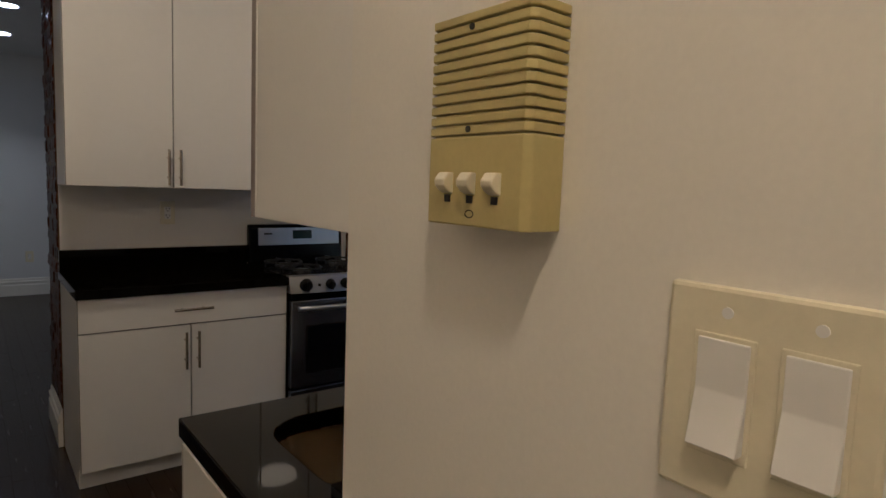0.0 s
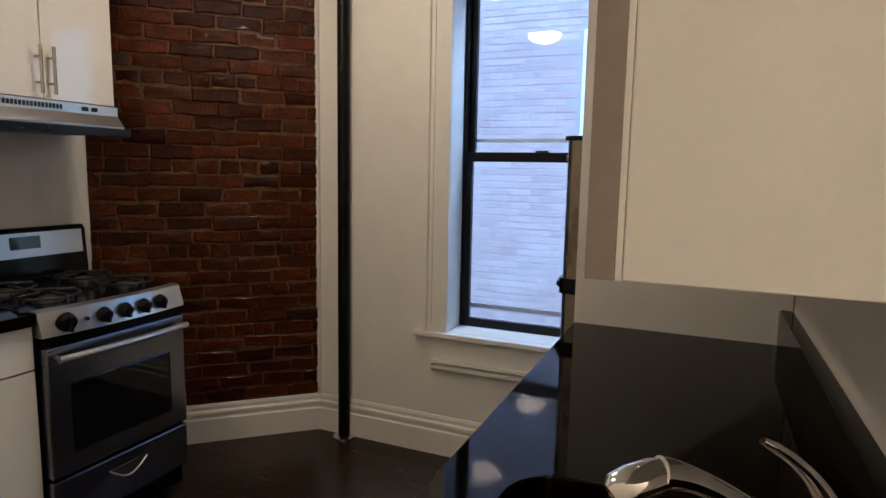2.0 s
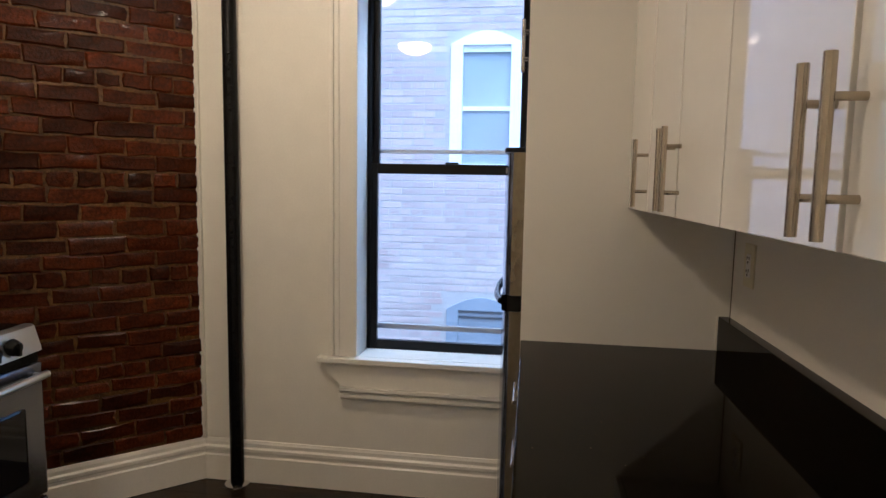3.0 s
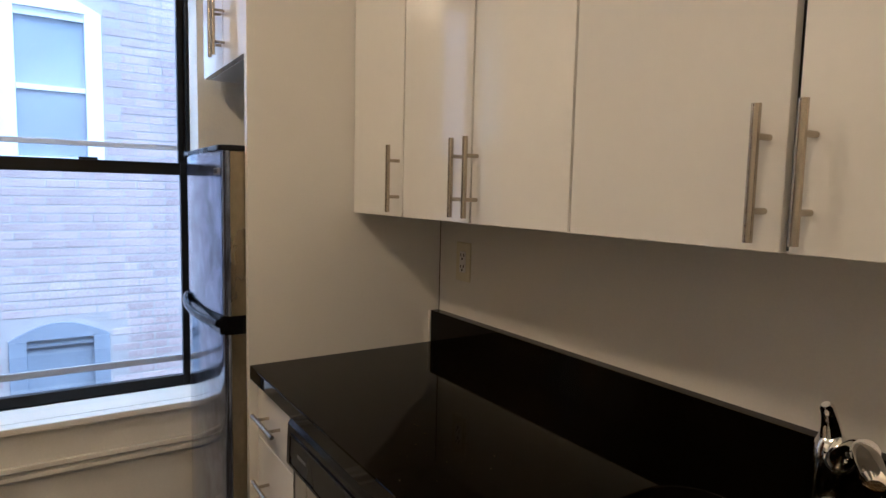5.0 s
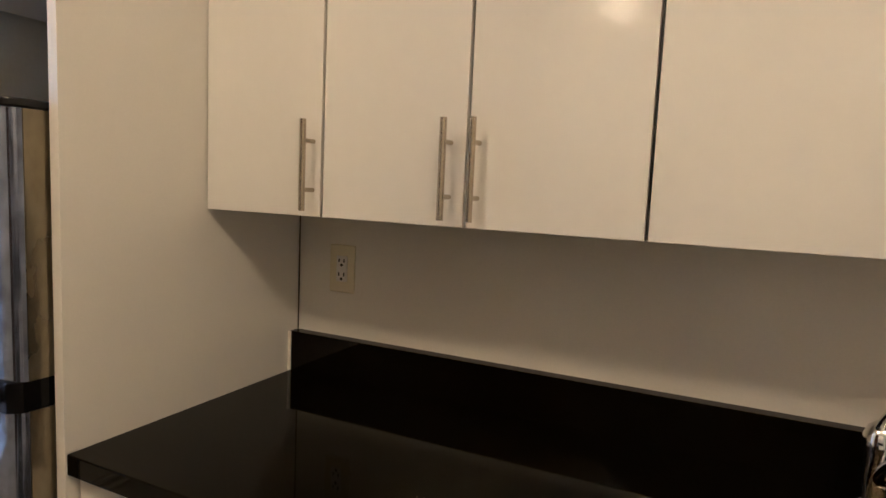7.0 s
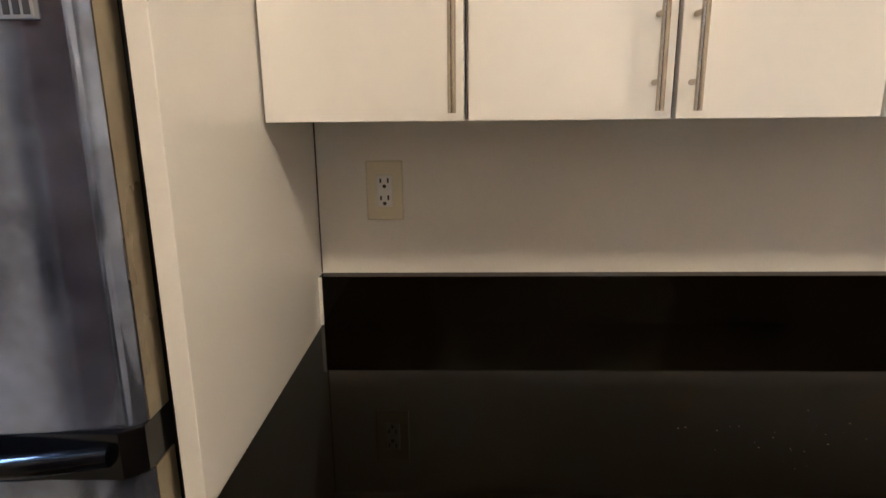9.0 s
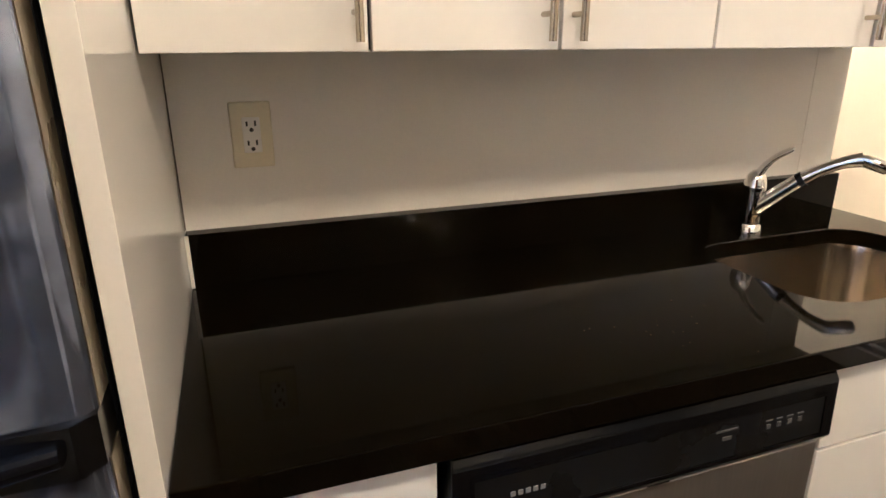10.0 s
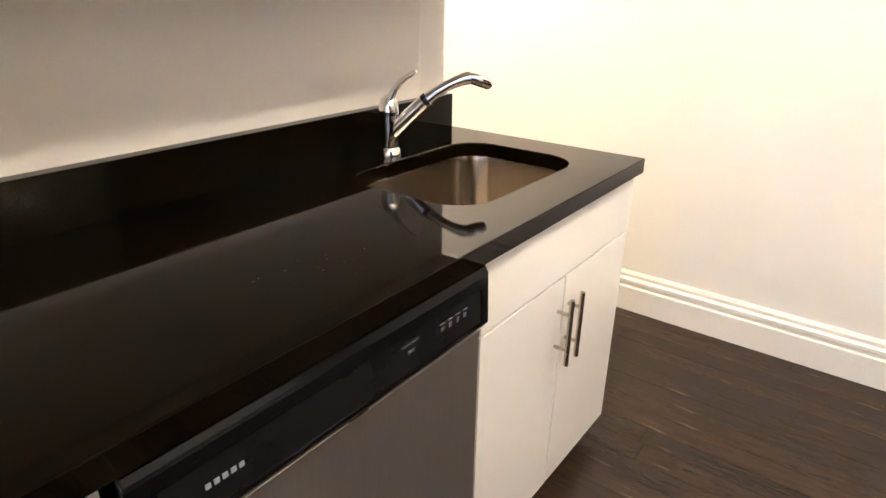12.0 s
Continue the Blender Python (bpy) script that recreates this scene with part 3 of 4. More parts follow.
for xx in (F0 + 0.06, F1 - 0.06):
    part("foot", tube([(xx, 0.72, 0), (xx, 0.72, 0.03)], 0.02, 12), BLACK_P, fr)

# north side
NY, NUY = 2.90, 3.18
NX0, NX1 = 0.446, 1.384
u = thing("base_cabinet", (0.915, 3.2, 0), "white gloss base cabinet with one wide drawer over two doors", "cabinet")
carcass(u, NX0, NX1, 3.508, NY, 0.1, 0.872, -1, True)
front(u, "drawer", NX0, NX1, 0.722, 0.868, NY, -1, (0.915, 0.795), False)
front(u, "door", NX0, 0.908, 0.1, 0.7155, NY, -1, (0.880, 0.60))
front(u, "door", 0.908, NX1, 0.1, 0.7155, NY, -1, (0.936, 0.60))
wt = thing("worktop", (0.91, 3.19, 0.874), "short polished black granite worktop with upstand", "worktop")
part("slab", box(NX0 - 0.008, NX1 + 0.002, NY - 0.022, 3.508, 0.8735, 0.914, 0.0025), GRANITE, wt)
part("backsplash", box(NX0 - 0.004, NX1 + 0.002, 3.478, 3.508, 0.9145, 1.02, 0.0015), GRANITE, wt, "low black granite upstand")
u = thing("wall_cabinet", (0.9, 3.34, UP0), "white high-gloss two-door wall cabinet over the short worktop", "cabinet", "north wall cabinets")
carcass(u, NX0, 1.356, 3.508, NUY, UP0, UP1, -1)
front(u, "door", NX0, 0.905, UP0, UP1, NUY, -1, (0.878, UP0 + 0.1))
front(u, "door", 0.905, 1.356, UP0, UP1, NUY, -1, (0.932, UP0 + 0.1))
u = thing("hood_cabinet", (1.655, 3.34, 1.65), "short white gloss two-door cabinet above the range hood", "cabinet", "north wall cabinets")
carcass(u, 1.358, 1.955, 3.508, NUY, 1.652, UP1, -1)
front(u, "door", 1.358, 1.656, 1.652, UP1, NUY, -1, (1.632, 1.755))
front(u, "door", 1.656, 1.955, 1.652, UP1, NUY, -1, (1.682, 1.755))

hood = thing("range_hood", (1.655, 3.25, 1.5), "slim stainless under-cabinet range hood", "range hood")
HX0, HX1 = 1.362, 1.962
part("body", prism([(3.506, 1.54), (3.14, 1.54), (3.135, 1.565), (3.172, 1.61), (3.172, 1.648), (3.506, 1.648)], "x", HX0, HX1, 0.002), STEEL, hood)
part("lip", box(HX0 - 0.002, HX1 + 0.012, 3.112, 3.139, 1.522, 1.556, 0.004), BLACK_P, hood, "dark grey front lip")
part("underside", box(HX0 + 0.01, HX1 - 0.01, 3.145, 3.5, 1.534, 1.5395), BLACK_P, hood, "dark filter underside")
for k in range(16):
    part("vent_slot", box(1.5 + k * 0.014, 1.509 + k * 0.014, 3.1692, 3.1716, 1.619, 1.637), SLOT, hood, "")
for k in range(2):
    part("switch", box(1.80 + k * 0.04, 1.825 + k * 0.04, 3.165, 3.1716, 1.62, 1.637, 0.002), BLACK_P, hood, "black rocker switch")
part("lamp_strip", box(1.5, 1.7, 3.16, 3.20, 1.530, 1.5335), WHITE_P, hood, "plastic lamp cover")

# range
rg = thing("gas_range", (1.69, 3.2, 0), "narrow stainless and black gas range with backguard", "stove")
RX0, RX1, RY = 1.39, 1.988, 2.862
part("body", box(RX0, RX1, RY + 0.045, 3.49, 0.03, 0.885, 0.004), BLACK, rg, "black enamel sides")
part("cooktop", box(RX0 - 0.002, RX1 + 0.002, RY + 0.03, 3.492, 0.886, 0.914, 0.006), BLACK, rg, "black enamel cooktop")
bg = part("backguard", prism([(3.495, 0.915), (3.44, 0.915), (3.455, 1.125), (3.47, 1.142), (3.495, 1.142)], "x", RX0 - 0.004, RX1 + 0.004, 0.008), BLACK, rg, "black backguard")
part("backguard_face", prism([(3.4435, 1.02), (3.4485, 1.02), (3.456, 1.122), (3.451, 1.122)], "x", RX0 + 0.05, RX1 - 0.02), STEEL, bg, "stainless fascia")
part("clock_display", prism([(3.4445, 1.055), (3.4535, 1.055), (3.4565, 1.107), (3.4482, 1.107)], "x", 1.655, 1.78), DISPLAY, bg, "dark clock display")
part("badge", prism([(3.4470, 1.083), (3.4535, 1.083), (3.4540, 1.092), (3.4477, 1.092)], "x", 1.475, 1.525), BLACK_P, bg, "small dark maker's mark")
arc = [(RX0 + (RX1 - RX0) * k / 12, RY + 0.004 - 0.022 * (1 - (2 * k / 12 - 1) ** 2)) for k in range(13)]
bm = bmesh.new()
cols = []
for x, y in arc:
    cols.append([bm.verts.new((x, yy, z)) for yy, z in ((y + 0.06, 0.828), (y, 0.828), (y + 0.002, 0.842), (y + 0.024, 0.912), (y + 0.034, 0.917), (y + 0.06, 0.917))])
for p, q in zip(cols, cols[1:]):
    for k in range(6):
        bm.faces.new((p[k], p[(k + 1) % 6], q[(k + 1) % 6], q[k])).smooth = True
bm.faces.new(cols[0])
bm.faces.new(cols[-1][::-1])
cp = part("control_panel", bm, STEEL, rg, "bowed stainless control panel")
for k, xx in enumerate((1.472, 1.608, 1.694, 1.778, 1.86)):
    yk = RY + 0.013 - 0.022 * (1 - (2 * (xx - RX0) / (RX1 - RX0) - 1) ** 2)
    r = 0.034 if k == 0 else 0.027
    kb = tube([(xx, yk + 0.004, 0.872), (xx, yk - 0.006, 0.869), (xx, yk - 0.022, 0.864), (xx, yk - 0.026, 0.863)], [r, r, r * 0.86, r * 0.7], 24)
    box(xx - 0.006, xx + 0.006, yk - 0.036, yk - 0.018, 0.864 - r * 0.8, 0.864 + r * 0.8, 0.003, bm=kb)
    part("knob", kb, BLACK_P, cp, "black control knob")
part("indicator", tube([(1.545, RY + 0.0, 0.868), (1.545, RY - 0.012, 0.866)], 0.007, 12), BLACK_P, cp)
part("vent_gap", box(RX0 + 0.01, RX1 - 0.01, RY + 0.012, RY + 0.044, 0.79, 0.829), BLACK, rg, "dark gap under the controls")
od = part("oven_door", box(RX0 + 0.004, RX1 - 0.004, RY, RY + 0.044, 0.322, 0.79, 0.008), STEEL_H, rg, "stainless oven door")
wf = box(1.478, 1.9, RY - 0.004, RY + 0.002, 0.398, 0.652, 0.006)
part("oven_window", wf, DARKGLASS, od, "dark oven window")
hp = curve_pts((RX0 + 0.03, RY - 0.030, 0.752), (RX0 + 0.2, RY - 0.052, 0.752), (RX1 - 0.2, RY - 0.052, 0.752), (RX1 - 0.02, RY - 0.030, 0.752), 10)
hm = tube(hp, 0.013, 14)
for xx in (RX0 + 0.045, RX1 - 0.04):
    tube([(xx, RY + 0.004, 0.752), (xx, RY - 0.034, 0.752)], 0.009, 10, bm=hm)
part("oven_handle", hm, STEEL, od, "stainless towel-bar handle")
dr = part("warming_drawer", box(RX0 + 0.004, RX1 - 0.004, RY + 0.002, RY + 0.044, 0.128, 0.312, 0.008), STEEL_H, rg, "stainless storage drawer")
half_moon = [(1.61 + 0.16 * k / 12, 0.262 - 0.045 * math.sin(math.pi * k / 12)) for k in range(13)]
part("grip", prism(half_moon, "y", RY - 0.002, RY + 0.003), SLOT, dr, "dark half-moon grip")
part("grip_rim", tube([(x, RY - 0.002, z - 0.004) for x, z in half_moon], 0.003, 8), STEEL, dr)
for xx in (RX0 + 0.06, RX1 - 0.06):
    for yy in (RY + 0.1, 3.4):
        part("foot", tube([(xx, yy, 0), (xx, yy, 0.03)], 0.018, 12), BLACK_P, rg)
for xx in (1.53, 1.85):
    for yy in (3.04, 3.29):
        bu = part("burner", tube([(xx, yy, 0.914), (xx, yy, 0.924), (xx, yy, 0.925), (xx, yy, 0.932)], [0.05, 0.045, 0.034, 0.03], 24), IRON, rg, "black burner cap")
        gr = bmesh.new()
        for a in range(4):
            c, s = math.cos(a * math.pi / 2), math.sin(a * math.pi / 2)
            tube([(xx + c * 0.11, yy + s * 0.11, 0.915), (xx + c * 0.105, yy + s * 0.105, 0.945), (xx + c * 0.03, yy + s * 0.03, 0.948)], 0.006, 8, bm=gr)
        ring = [(xx + 0.105 * math.cos(k * math.pi / 8), yy + 0.105 * math.sin(k * math.pi / 8), 0.940) for k in range(17)]
        tube(ring, 0.005, 8, bm=gr)
        part("grate", gr, IRON, bu, "cast-iron pan support")

# ---- fixtures ----
pp = thing("riser_pipe", (2.735, 2.55, 0), "black painted steam riser pipe from floor to ceiling", "pipe")
part("pipe", tube([(2.735, 2.55, 0.0), (2.735, 2.55, CEIL)], 0.031, 24), PIPE_M, pp)
part("flange", tube([(2.735, 2.55, 0.0), (2.735, 2.55, 0.006), (2.735, 2.55, 0.012)], [0.058, 0.057, 0.036], 28), CHROME, pp, "worn chrome floor flange")


def outlet(x, y, z, s, label):
    o = thing("outlet", (x, y, z), label, "outlet", "wall outlets")
    lo, hi = sorted((y, y + s * 0.006))
    part("plate", box(x - 0.038, x + 0.038, lo, hi, z - 0.062, z + 0.062, 0.0025), IVORY, o)
    lo, hi = sorted((y + s * 0.004, y + s * 0.0085))
    r = part("receptacle", box(x - 0.0165, x + 0.0165, lo, hi, z - 0.0335, z + 0.0335, 0.002), WHITE_P, o, "white twin receptacle")
    part("rim", box(x - 0.0175, x + 0.0175, lo if s > 0 else lo + 0.003, hi - 0.003 if s > 0 else hi, z - 0.0345, z + 0.0345), SLOT, o, "")
    lo, hi = sorted((y + s * 0.008, y + s * 0.0092))
    for dz in (0.018, -0.018):
        part("slot", box(x - 0.0095, x - 0.0058, lo, hi, z + dz - 0.001, z + dz + 0.009), SLOT, r, "")
        part("slot", box(x + 0.0058, x + 0.0095, lo, hi, z + dz - 0.001, z + dz + 0.008), SLOT, r, "")
        part("ground_hole", tube([(x, lo, z + dz - 0.008), (x, hi, z + dz - 0.008)], 0.004, 12), SLOT, r)
    part("test_button", box(x - 0.008, x + 0.008, lo, hi, z - 0.004, z + 0.004, 0.0005), WHITE_P, r)


outlet(1.983, 0.61, 1.198, 1, "ivory outlet plate above the worktop upstand")
outlet(0.953, 3.51, 1.208, -1, "ivory outlet plate behind the short worktop")
outlet(0.61, 8.2, 0.44, -1, "ivory outlet plate low on the far wall")

ic = thing("intercom", (0.46, 0.34, 1.378), "yellowed cream plastic wall intercom with louvred speaker", "intercom")
part("back_plate", box(0.424, 0.4595, 0.286, 0.3955, 1.38, 1.543, 0.002), AGED, ic)
part("lower_cover", prism([(0.46, 0.281), (0.425, 0.279), (0.419, 0.284), (0.419, 0.3945), (0.425, 0.398), (0.46, 0.398)], "z", 1.378, 1.449, 0.0015), AGED, ic)
for k in range(11):
    z = 1.4505 + k * 0.0087
    part("louvre", prism([(0.46, 0.281), (0.425, 0.279), (0.419, 0.284), (0.419, 0.3945), (0.425, 0.398), (0.46, 0.398)], "z", z, z + 0.0066, 0.001), AGED, ic)
for yy in (0.368, 0.340, 0.311):
    b = part("button", prism([(0.4195, 1.403), (0.4195, 1.4205), (0.4135, 1.4205), (0.409, 1.4145), (0.4095, 1.410), (0.414, 1.4055)], "y", yy - 0.0066, yy + 0.0066, 0.0012), IVORY, ic, "pale push lever")
    part("button_slot", box(0.4182, 0.4189, yy - 0.0035, yy + 0.0035, 1.3965, 1.4025), SLOT, b, "")
for zz in (1.4545, 1.533):
    part("screw", tube([(0.421, 0.345, zz), (0.4178, 0.345, zz)], 0.0026, 12), SLOT, ic, "dark screw head")
part("print_ring", tube([(0.4192, 0.340 + 0.005 * math.cos(k * math.pi / 6), 1.388 + 0.003 * math.sin(k * math.pi / 6)) for k in range(13)], 0.0006, 6), SLOT, ic)

sw = thing("light_switch", (0.46, 0.122, 1.292), "ivory double rocker light switch plate", "switch")
part("plate", box(0.453, 0.46, 0.062, 0.182, 1.227, 1.357, 0.003), IVORY, sw)
for yy in (0.144, 0.094):
    part("rim", box(0.4515, 0.4532, yy - 0.0185, yy + 0.0185, 1.255, 1.329, 0.0008), IVORY, sw)
    part("rocker", prism([(0.453, 1.261), (0.453, 1.326), (0.4500, 1.326), (0.4506, 1.295), (0.4435, 1.261)], "y", yy - 0.0155, yy + 0.0155, 0.0008), WHITE_P, sw, "white rocker pressed at the top")
    part("screw", tube([(0.4535, yy, 1.342), (0.4522, yy, 1.342)], 0.0035, 12), WHITE_P, sw)

for k, (px, py) in enumerate(DOMES):
    d = thing("ceiling_light", (px, py, CEIL), "flush opal glass ceiling dome light, switched on", "ceiling light", "dome lights")
    w = 0.066 if k == 2 else 0.145
    part("pan", tube([(px, py, CEIL - 0.03), (px, py, CEIL)], [w + 0.005, w + 0.01], 32), WHITE_P, d, "white metal pan")
    part("shade", tube([(px, py, CEIL - 0.03 - 0.075 * math.sin(a)) for a in [j * math.pi / 14 for j in range(8)]], [0.001 + w * math.cos(j * math.pi / 14) for j in range(8)], 32), HALL_M if k == 2 else DOME_M, d, "glowing opal glass shade")
for px, py in ((0.375, 5.82), (0.38, 7.04)):
    d = thing("downlight", (px, py, CEIL), "small recessed ceiling downlight, switched on", "ceiling light", "far room downlights")
    part("ring", tube([(px, py, CEIL - 0.006), (px, py, CEIL)], [0.085, 0.09], 28), WHITE_P, d)
    part("lens", tube([(px, py, CEIL - 0.009), (px, py, CEIL - 0.0065)], 0.07, 28), CAN_M, d, "glowing lens")

cr = thing("crumbs", (1.55, 1.15, 0.914), "a few crumbs scattered on the black worktop", "crumbs", kind="stuff")
bm = bmesh.new()
rng = random.Random(4)
for k in range(28):
    x, y, r = 1.36 + rng.gauss(0, 0.09), 1.10 + rng.gauss(0, 0.045), rng.uniform(0.0004, 0.0011)
    y = min(y, 1.235)
    box(x - r, x + r, y - r, y + r, 0.9141, 0.9141 + r, bm=bm)
part("crumb", bm, CRUMB, cr, "")

# ---- across the yard ----
BX = 6.0
bld = thing("brick_building", (BX + 0.15, 1.7, -3), "pale weathered brick house wall across the yard", "building")
bm = box(BX, BX + 0.3, -0.6, 1.33, -3, 4.4)
box(BX, BX + 0.3, 2.01, 6, -3, 4.4, bm=bm)
box(BX, BX + 0.3, 1.33, 2.01, 2.72, 4.4, bm=bm)
box(BX, BX + 0.3, 1.33, 2.01, 0.2, 1.56, bm=bm)
box(BX, BX + 0.3, 1.33, 2.01, -3, -1.0, bm=bm)
part("wall", bm, OUT_MORTAR, bld, "pale mortar")


def yard_window(z0, z1, pane_mat, frame_mat):
    f = box(BX - 0.03, BX + 0.05, 1.33, 1.445, z0, z1, 0.004)
    box(BX - 0.03, BX + 0.05, 1.895, 2.01, z0, z1, 0.004, bm=f)
    arch = [(1.33, z1)] + [(1.33 + 0.68 * k / 10, z1 + 0.12 * math.sin(math.pi * k / 10) + 0.01) for k in range(11)] + [(2.01, z1)]
    join(f, prism(arch, "x", BX - 0.03, BX + 0.05))
    box(BX, BX + 0.05, 1.42, 1.92, z1 - 0.06, z1, bm=f)
    box(BX, BX + 0.05, 1.42, 1.92, z0, z0 + 0.06, bm=f)
    box(BX + 0.01, BX + 0.05, 1.42, 1.92, (z0 + z1) / 2 - 0.02, (z0 + z1) / 2 + 0.02, bm=f)
    w = part("window", f, frame_mat, bld, "painted arched sash window")
    for a, b in ((z0 + 0.06, (z0 + z1) / 2 - 0.02), ((z0 + z1) / 2 + 0.02, z1 - 0.06)):
        part("pane", box(BX + 0.03, BX + 0.04, 1.42, 1.92, a, b), pane_mat, w, "curtained pane")


yard_window(1.56, 2.72, OUT_GLASS, OUT_TRIM)
yard_window(-1.0, 0.2, OUT_DARK, OUT_DARK)
structure("ground", box(3.0, 60, -40, 40, -3.2, -3.0), OUT_MORTAR, "bare concrete yard ground", "ground")

# ---- pieces: bricks and planks ----
def brick_mesh(name, l, d, h, seed, material, jitter=0.0035):
    """A brick with a chipped, uneven outline; its face looks along +y."""
    r = random.Random(seed)
    x, z = l / 2, h / 2
    loop = [(-x, -z), (-x * 0.4, -z), (x * 0.35, -z), (x, -z), (x, 0), (x, z), (x * 0.4, z), (-x * 0.35, z), (-x, z), (-x, 0)]
    loop = [(px + r.uniform(-jitter, jitter), pz + r.uniform(-jitter, jitter)) for px, pz in loop]
    bm = bmesh.new()
    rings = []
    for y, inset in ((-d / 2, 0.0), (d / 2 - 0.006, 0.0), (d / 2, min(0.006, jitter * 1.6))):
        ring = []
        for px, pz in loop:
            k = inset * r.uniform(0.6, 1.5)
            ring.append(bm.verts.new((px - math.copysign(min(k, abs(px)), px), y + (r.uniform(-0.4, 0.4) * jitter if inset else 0), pz - math.copysign(min(k, abs(pz)), pz))))
        rings.append(ring)
    for p, q in zip(rings, rings[1:]):
        for k in range(10):
            bm.faces.new((p[k], p[(k + 1) % 10], q[(k + 1) % 10], q[k])).smooth = True
    mid = bm.verts.new((r.uniform(-0.2, 0.2) * x, d / 2 + r.uniform(-0.4, 0.6) * jitter, 0))
    for k in range(10):
        bm.faces.new((rings[-1][k], rings[-1][(k + 1) % 10], mid)).smooth = True
    return mesh_of(name, bm, material)


def lay_bricks(parent, origin, along, normal, length, z0, z1, material, seed, l=0.198, h=0.0625, gap=0.0065, proud=0.006):
    """Courses of brick on a wall face from origin along a level direction; each is an object of its own."""
    r = random.Random(seed)
    a, n = Vector((*along, 0)).normalized(), Vector((*normal, 0)).normalized()
    rot = Matrix((a, n, Vector((0, 0, 1)))).transposed().to_4x4()
    kinds = {}
    course = 0
    z = z0 + h / 2
    while z + h / 2 <= z1:
        x = -r.uniform(0.0, 0.05) - (l / 2 if course % 2 else 0)
        header_row = course % 6 == 5
        while x < length - 0.01:
            w = (l / 2 - 0.006) if header_row else l
            w += r.choice((-0.024, -0.012, -0.004, 0.0, 0.008, 0.016))
            lo, hi = max(x, 0.0), min(x + w, length)
            if hi - lo > 0.025:
                key = (round((hi - lo) / 0.004), r.randrange(6))
                if key not in kinds:
                    kinds[key] = brick_mesh("brick", key[0] * 0.004, 0.03, h + (key[1] - 3) * 0.0016, key[0] * 7 + key[1], material, 0.0045)
                ob = new("brick", kinds[key])
                c = Vector((*origin, z + r.uniform(-0.0035, 0.0035))) + a * ((lo + hi) / 2) + n * (proud - 0.015 + r.uniform(-0.004, 0.0035))
                ob.matrix_world = Matrix.Translation(c) @ rot @ pose(0, 0, 0, r.uniform(-1.2, 1.2), r.uniform(-0.7, 0.7), r.uniform(-1, 1))
                ob.parent = parent
            x += w + gap
        z += h + gap
        course += 1


diag = Vector((2.055 - 2.773, 3.508 - 2.73))
lay_bricks(wall_b, (2.771, 2.732), diag, (-diag.y, diag.x), diag.length - 0.005, 0.205, CEIL - 0.005, BRICK, 1)
part("mortar_edge", prism([(2.757, 2.716), (2.773, 2.716), (2.773, 2.73), (2.762, 2.74)], "z", 0.2, CEIL), TRIM, wall_b, "rough painted corner bead")
wall_end = part("end_face", box(0.444, 0.4505, 3.512, 3.984, 0.0, CEIL - 0.001), MORTAR, wall_n, "exposed brick end of the wall")
lay_bricks(wall_end, (0.446, 3.984), (0, -1), (-1, 0), 0.47, 0.205, CEIL - 0.005, BRICK, 2)

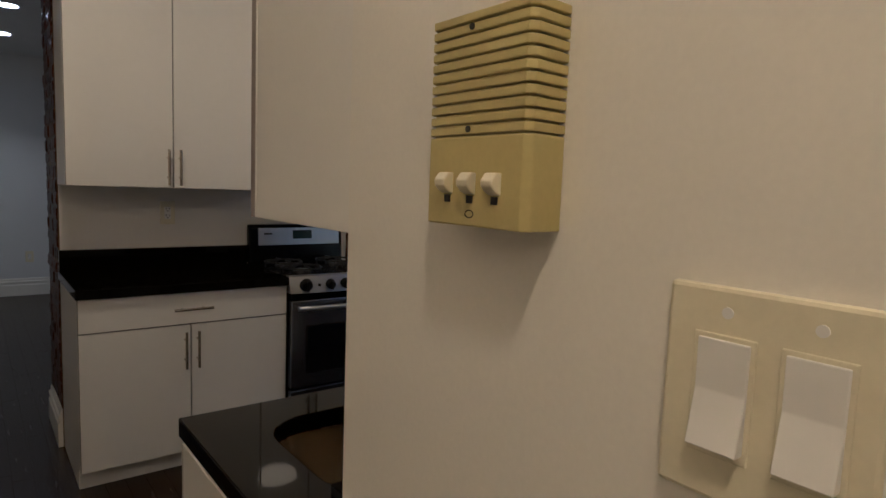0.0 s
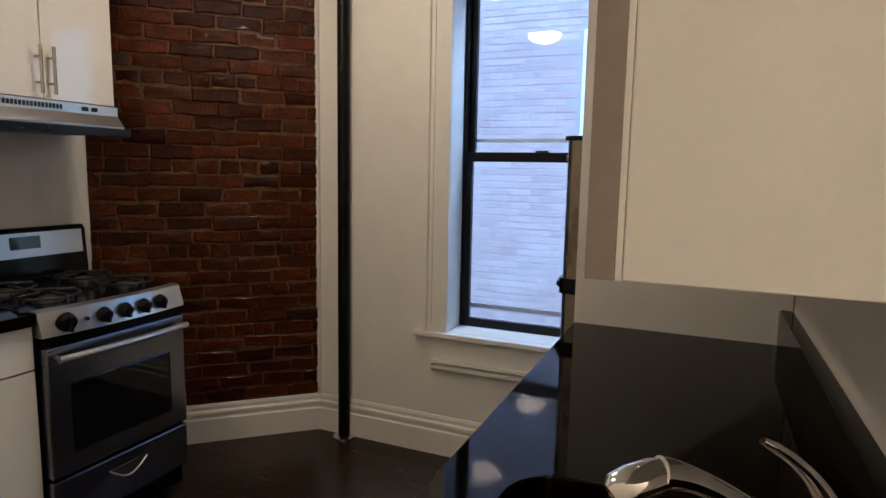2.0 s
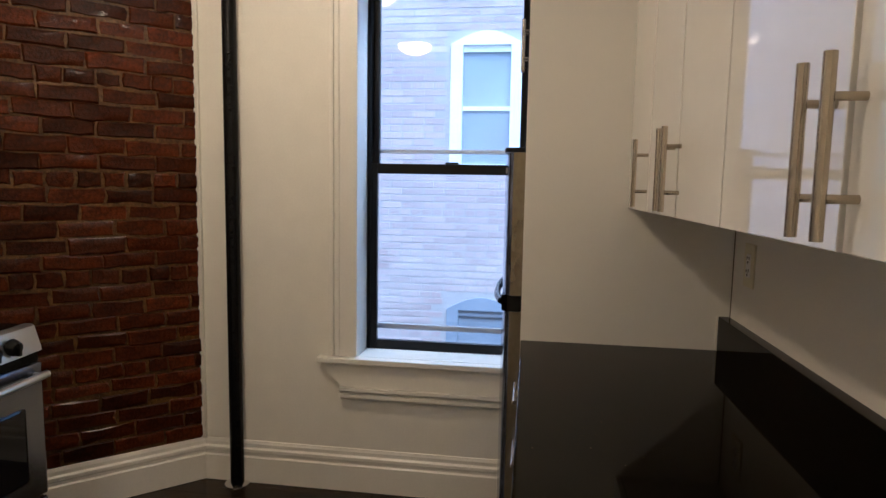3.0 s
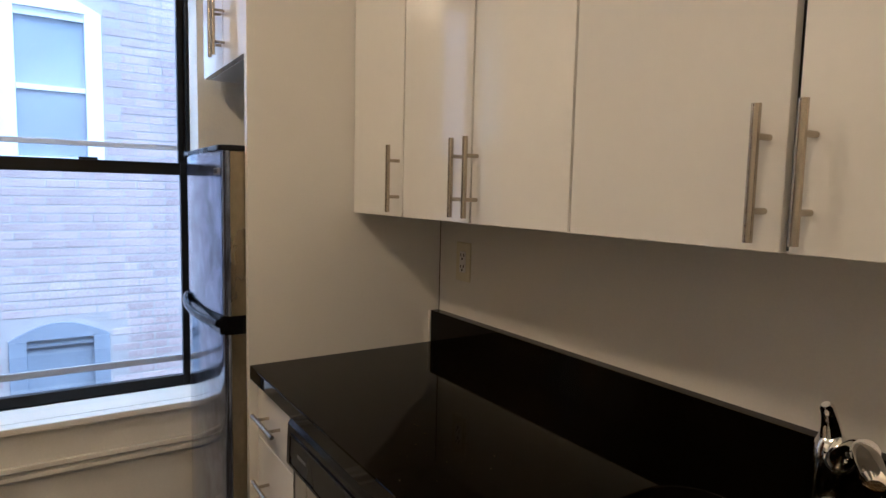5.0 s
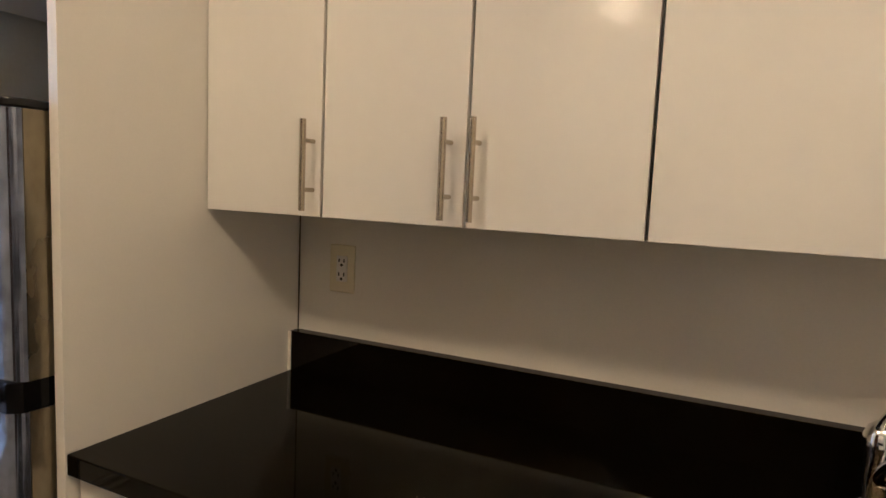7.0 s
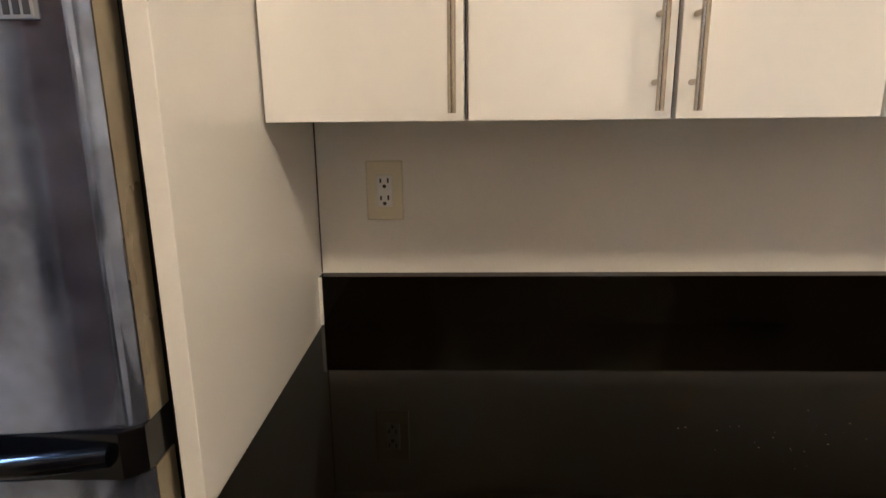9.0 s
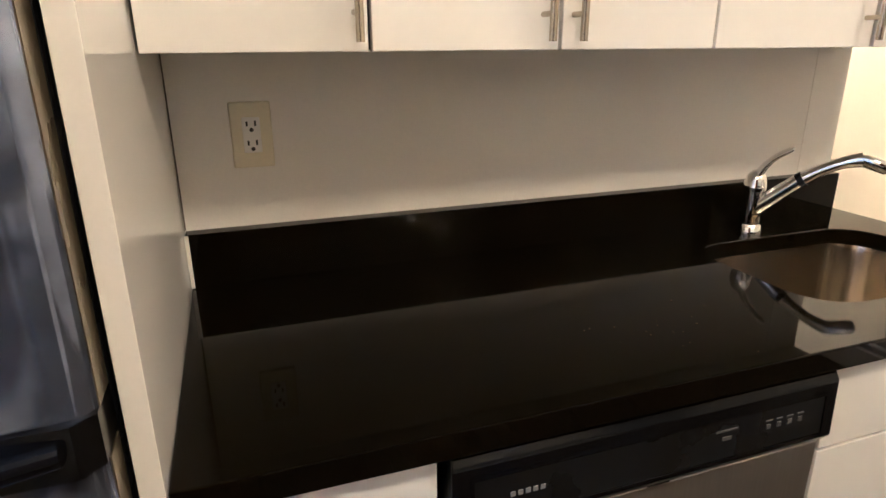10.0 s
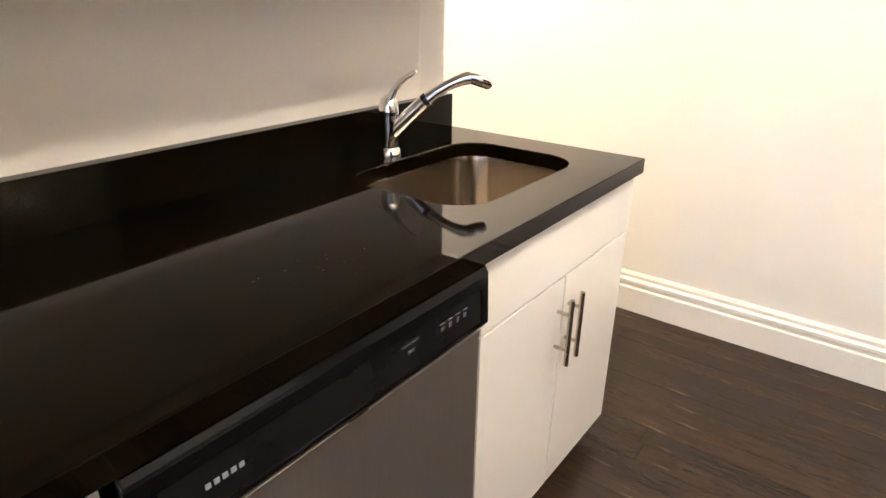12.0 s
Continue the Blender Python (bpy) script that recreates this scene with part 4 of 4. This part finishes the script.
# the yard wall: whole bricks
r = random.Random(9)
shapes = [brick_mesh("brick", 0.2 + d, 0.03, 0.056, 50 + k, OUT_BRICK, 0.0013) for k, d in enumerate((0, -0.008, 0.006))]
heads = brick_mesh("brick", 0.095, 0.03, 0.056, 77, OUT_BRICK, 0.0013)
verts, faces = [], []
count = 0
z, course = -1.6, 0
while z < 4.35:
    y = -0.48 - (0.1 if course % 2 else 0)
    while y < 4.2:
        head = course % 6 == 5
        w = 0.095 if head else 0.2
        mid = y + w / 2
        in_window = 1.33 - w / 2 < mid < 2.01 + w / 2 and (1.53 < z < 2.87 or -1.03 < z < 0.36)
        if not in_window:
            if 0.75 < z < 2.4 and 0.9 < mid < 2.95 and count < 290:
                count += 1
                ob = new("brick", heads if head else r.choice(shapes))
                ob.matrix_world = pose(BX + 0.012 + r.uniform(-0.0015, 0.0015), mid, z, 0, 0, 90)
                ob.matrix_world = Matrix.Translation(-OFFSET[bld.name]) @ ob.matrix_world
                ob.parent = bld
            else:
                x0 = BX - 0.003 + r.uniform(-0.0015, 0.0015)
                i = len(verts)
                for xx in (x0, BX + 0.01):
                    k = 0.002 if xx == x0 else 0
                    verts += [(xx, y + k, z - 0.028 + k), (xx, y + w - k, z - 0.028 + k), (xx, y + w - k, z + 0.028 - k), (xx, y + k, z + 0.028 - k)]
                faces += [(i, i + 1, i + 2, i + 3)] + [(i + p, i + 4 + p, i + 4 + (p + 1) % 4, i + (p + 1) % 4) for p in range(4)]
        y += w + 0.011
    z += 0.067
    course += 1
me = bpy.data.meshes.new("bricks")
me.from_pydata([Vector(v) - OFFSET[bld.name] for v in verts], [], faces)
me.materials.append(OUT_BRICK_J)
ob = new("bricks", me)
ob.parent = bld
tagged(ob, "pale weathered bricks", "", "", "stuff")

# floor strips, running along y
r = random.Random(5)
boards = [mesh_of("plank", box(-0.0411, 0.0411, -0.6, 0.6, -0.006, 0.006, 0.0008), PLANK)]
verts, faces = [], []
x = -0.45
while x < 2.77:
    w = min(0.083, 2.775 - x)
    y = -2.6 - r.uniform(0, 0.9)
    while y < 8.2:
        ln = 1.2
        lo, hi = max(y, -2.6), min(y + ln, 8.2)
        if -0.4 < lo and hi < 3.9 and w > 0.08:
            ob = new("plank", boards[0])
            ob.location = (x + 0.0415, y + 0.6, -0.006 + r.uniform(-0.0006, 0.0))
            ob.parent = floor
        elif hi - lo > 0.02:
            i = len(verts)
            for zz in (-0.0005, -0.012):
                verts += [(x + 0.0004, lo, zz), (x + w - 0.0004, lo, zz), (x + w - 0.0004, hi - 0.0015, zz), (x + 0.0004, hi - 0.0015, zz)]
            faces += [(i, i + 1, i + 2, i + 3)] + [(i + p, i + 4 + p, i + 4 + (p + 1) % 4, i + (p + 1) % 4) for p in range(4)]
        y += ln + 0.0015
    x += 0.083
me = bpy.data.meshes.new("planks")
me.from_pydata(verts, [], faces)
me.materials.append(PLANK_J)
ob = new("planks", me)
ob.parent = floor
tagged(ob, "dark-stained oak strips", "", "", "stuff")
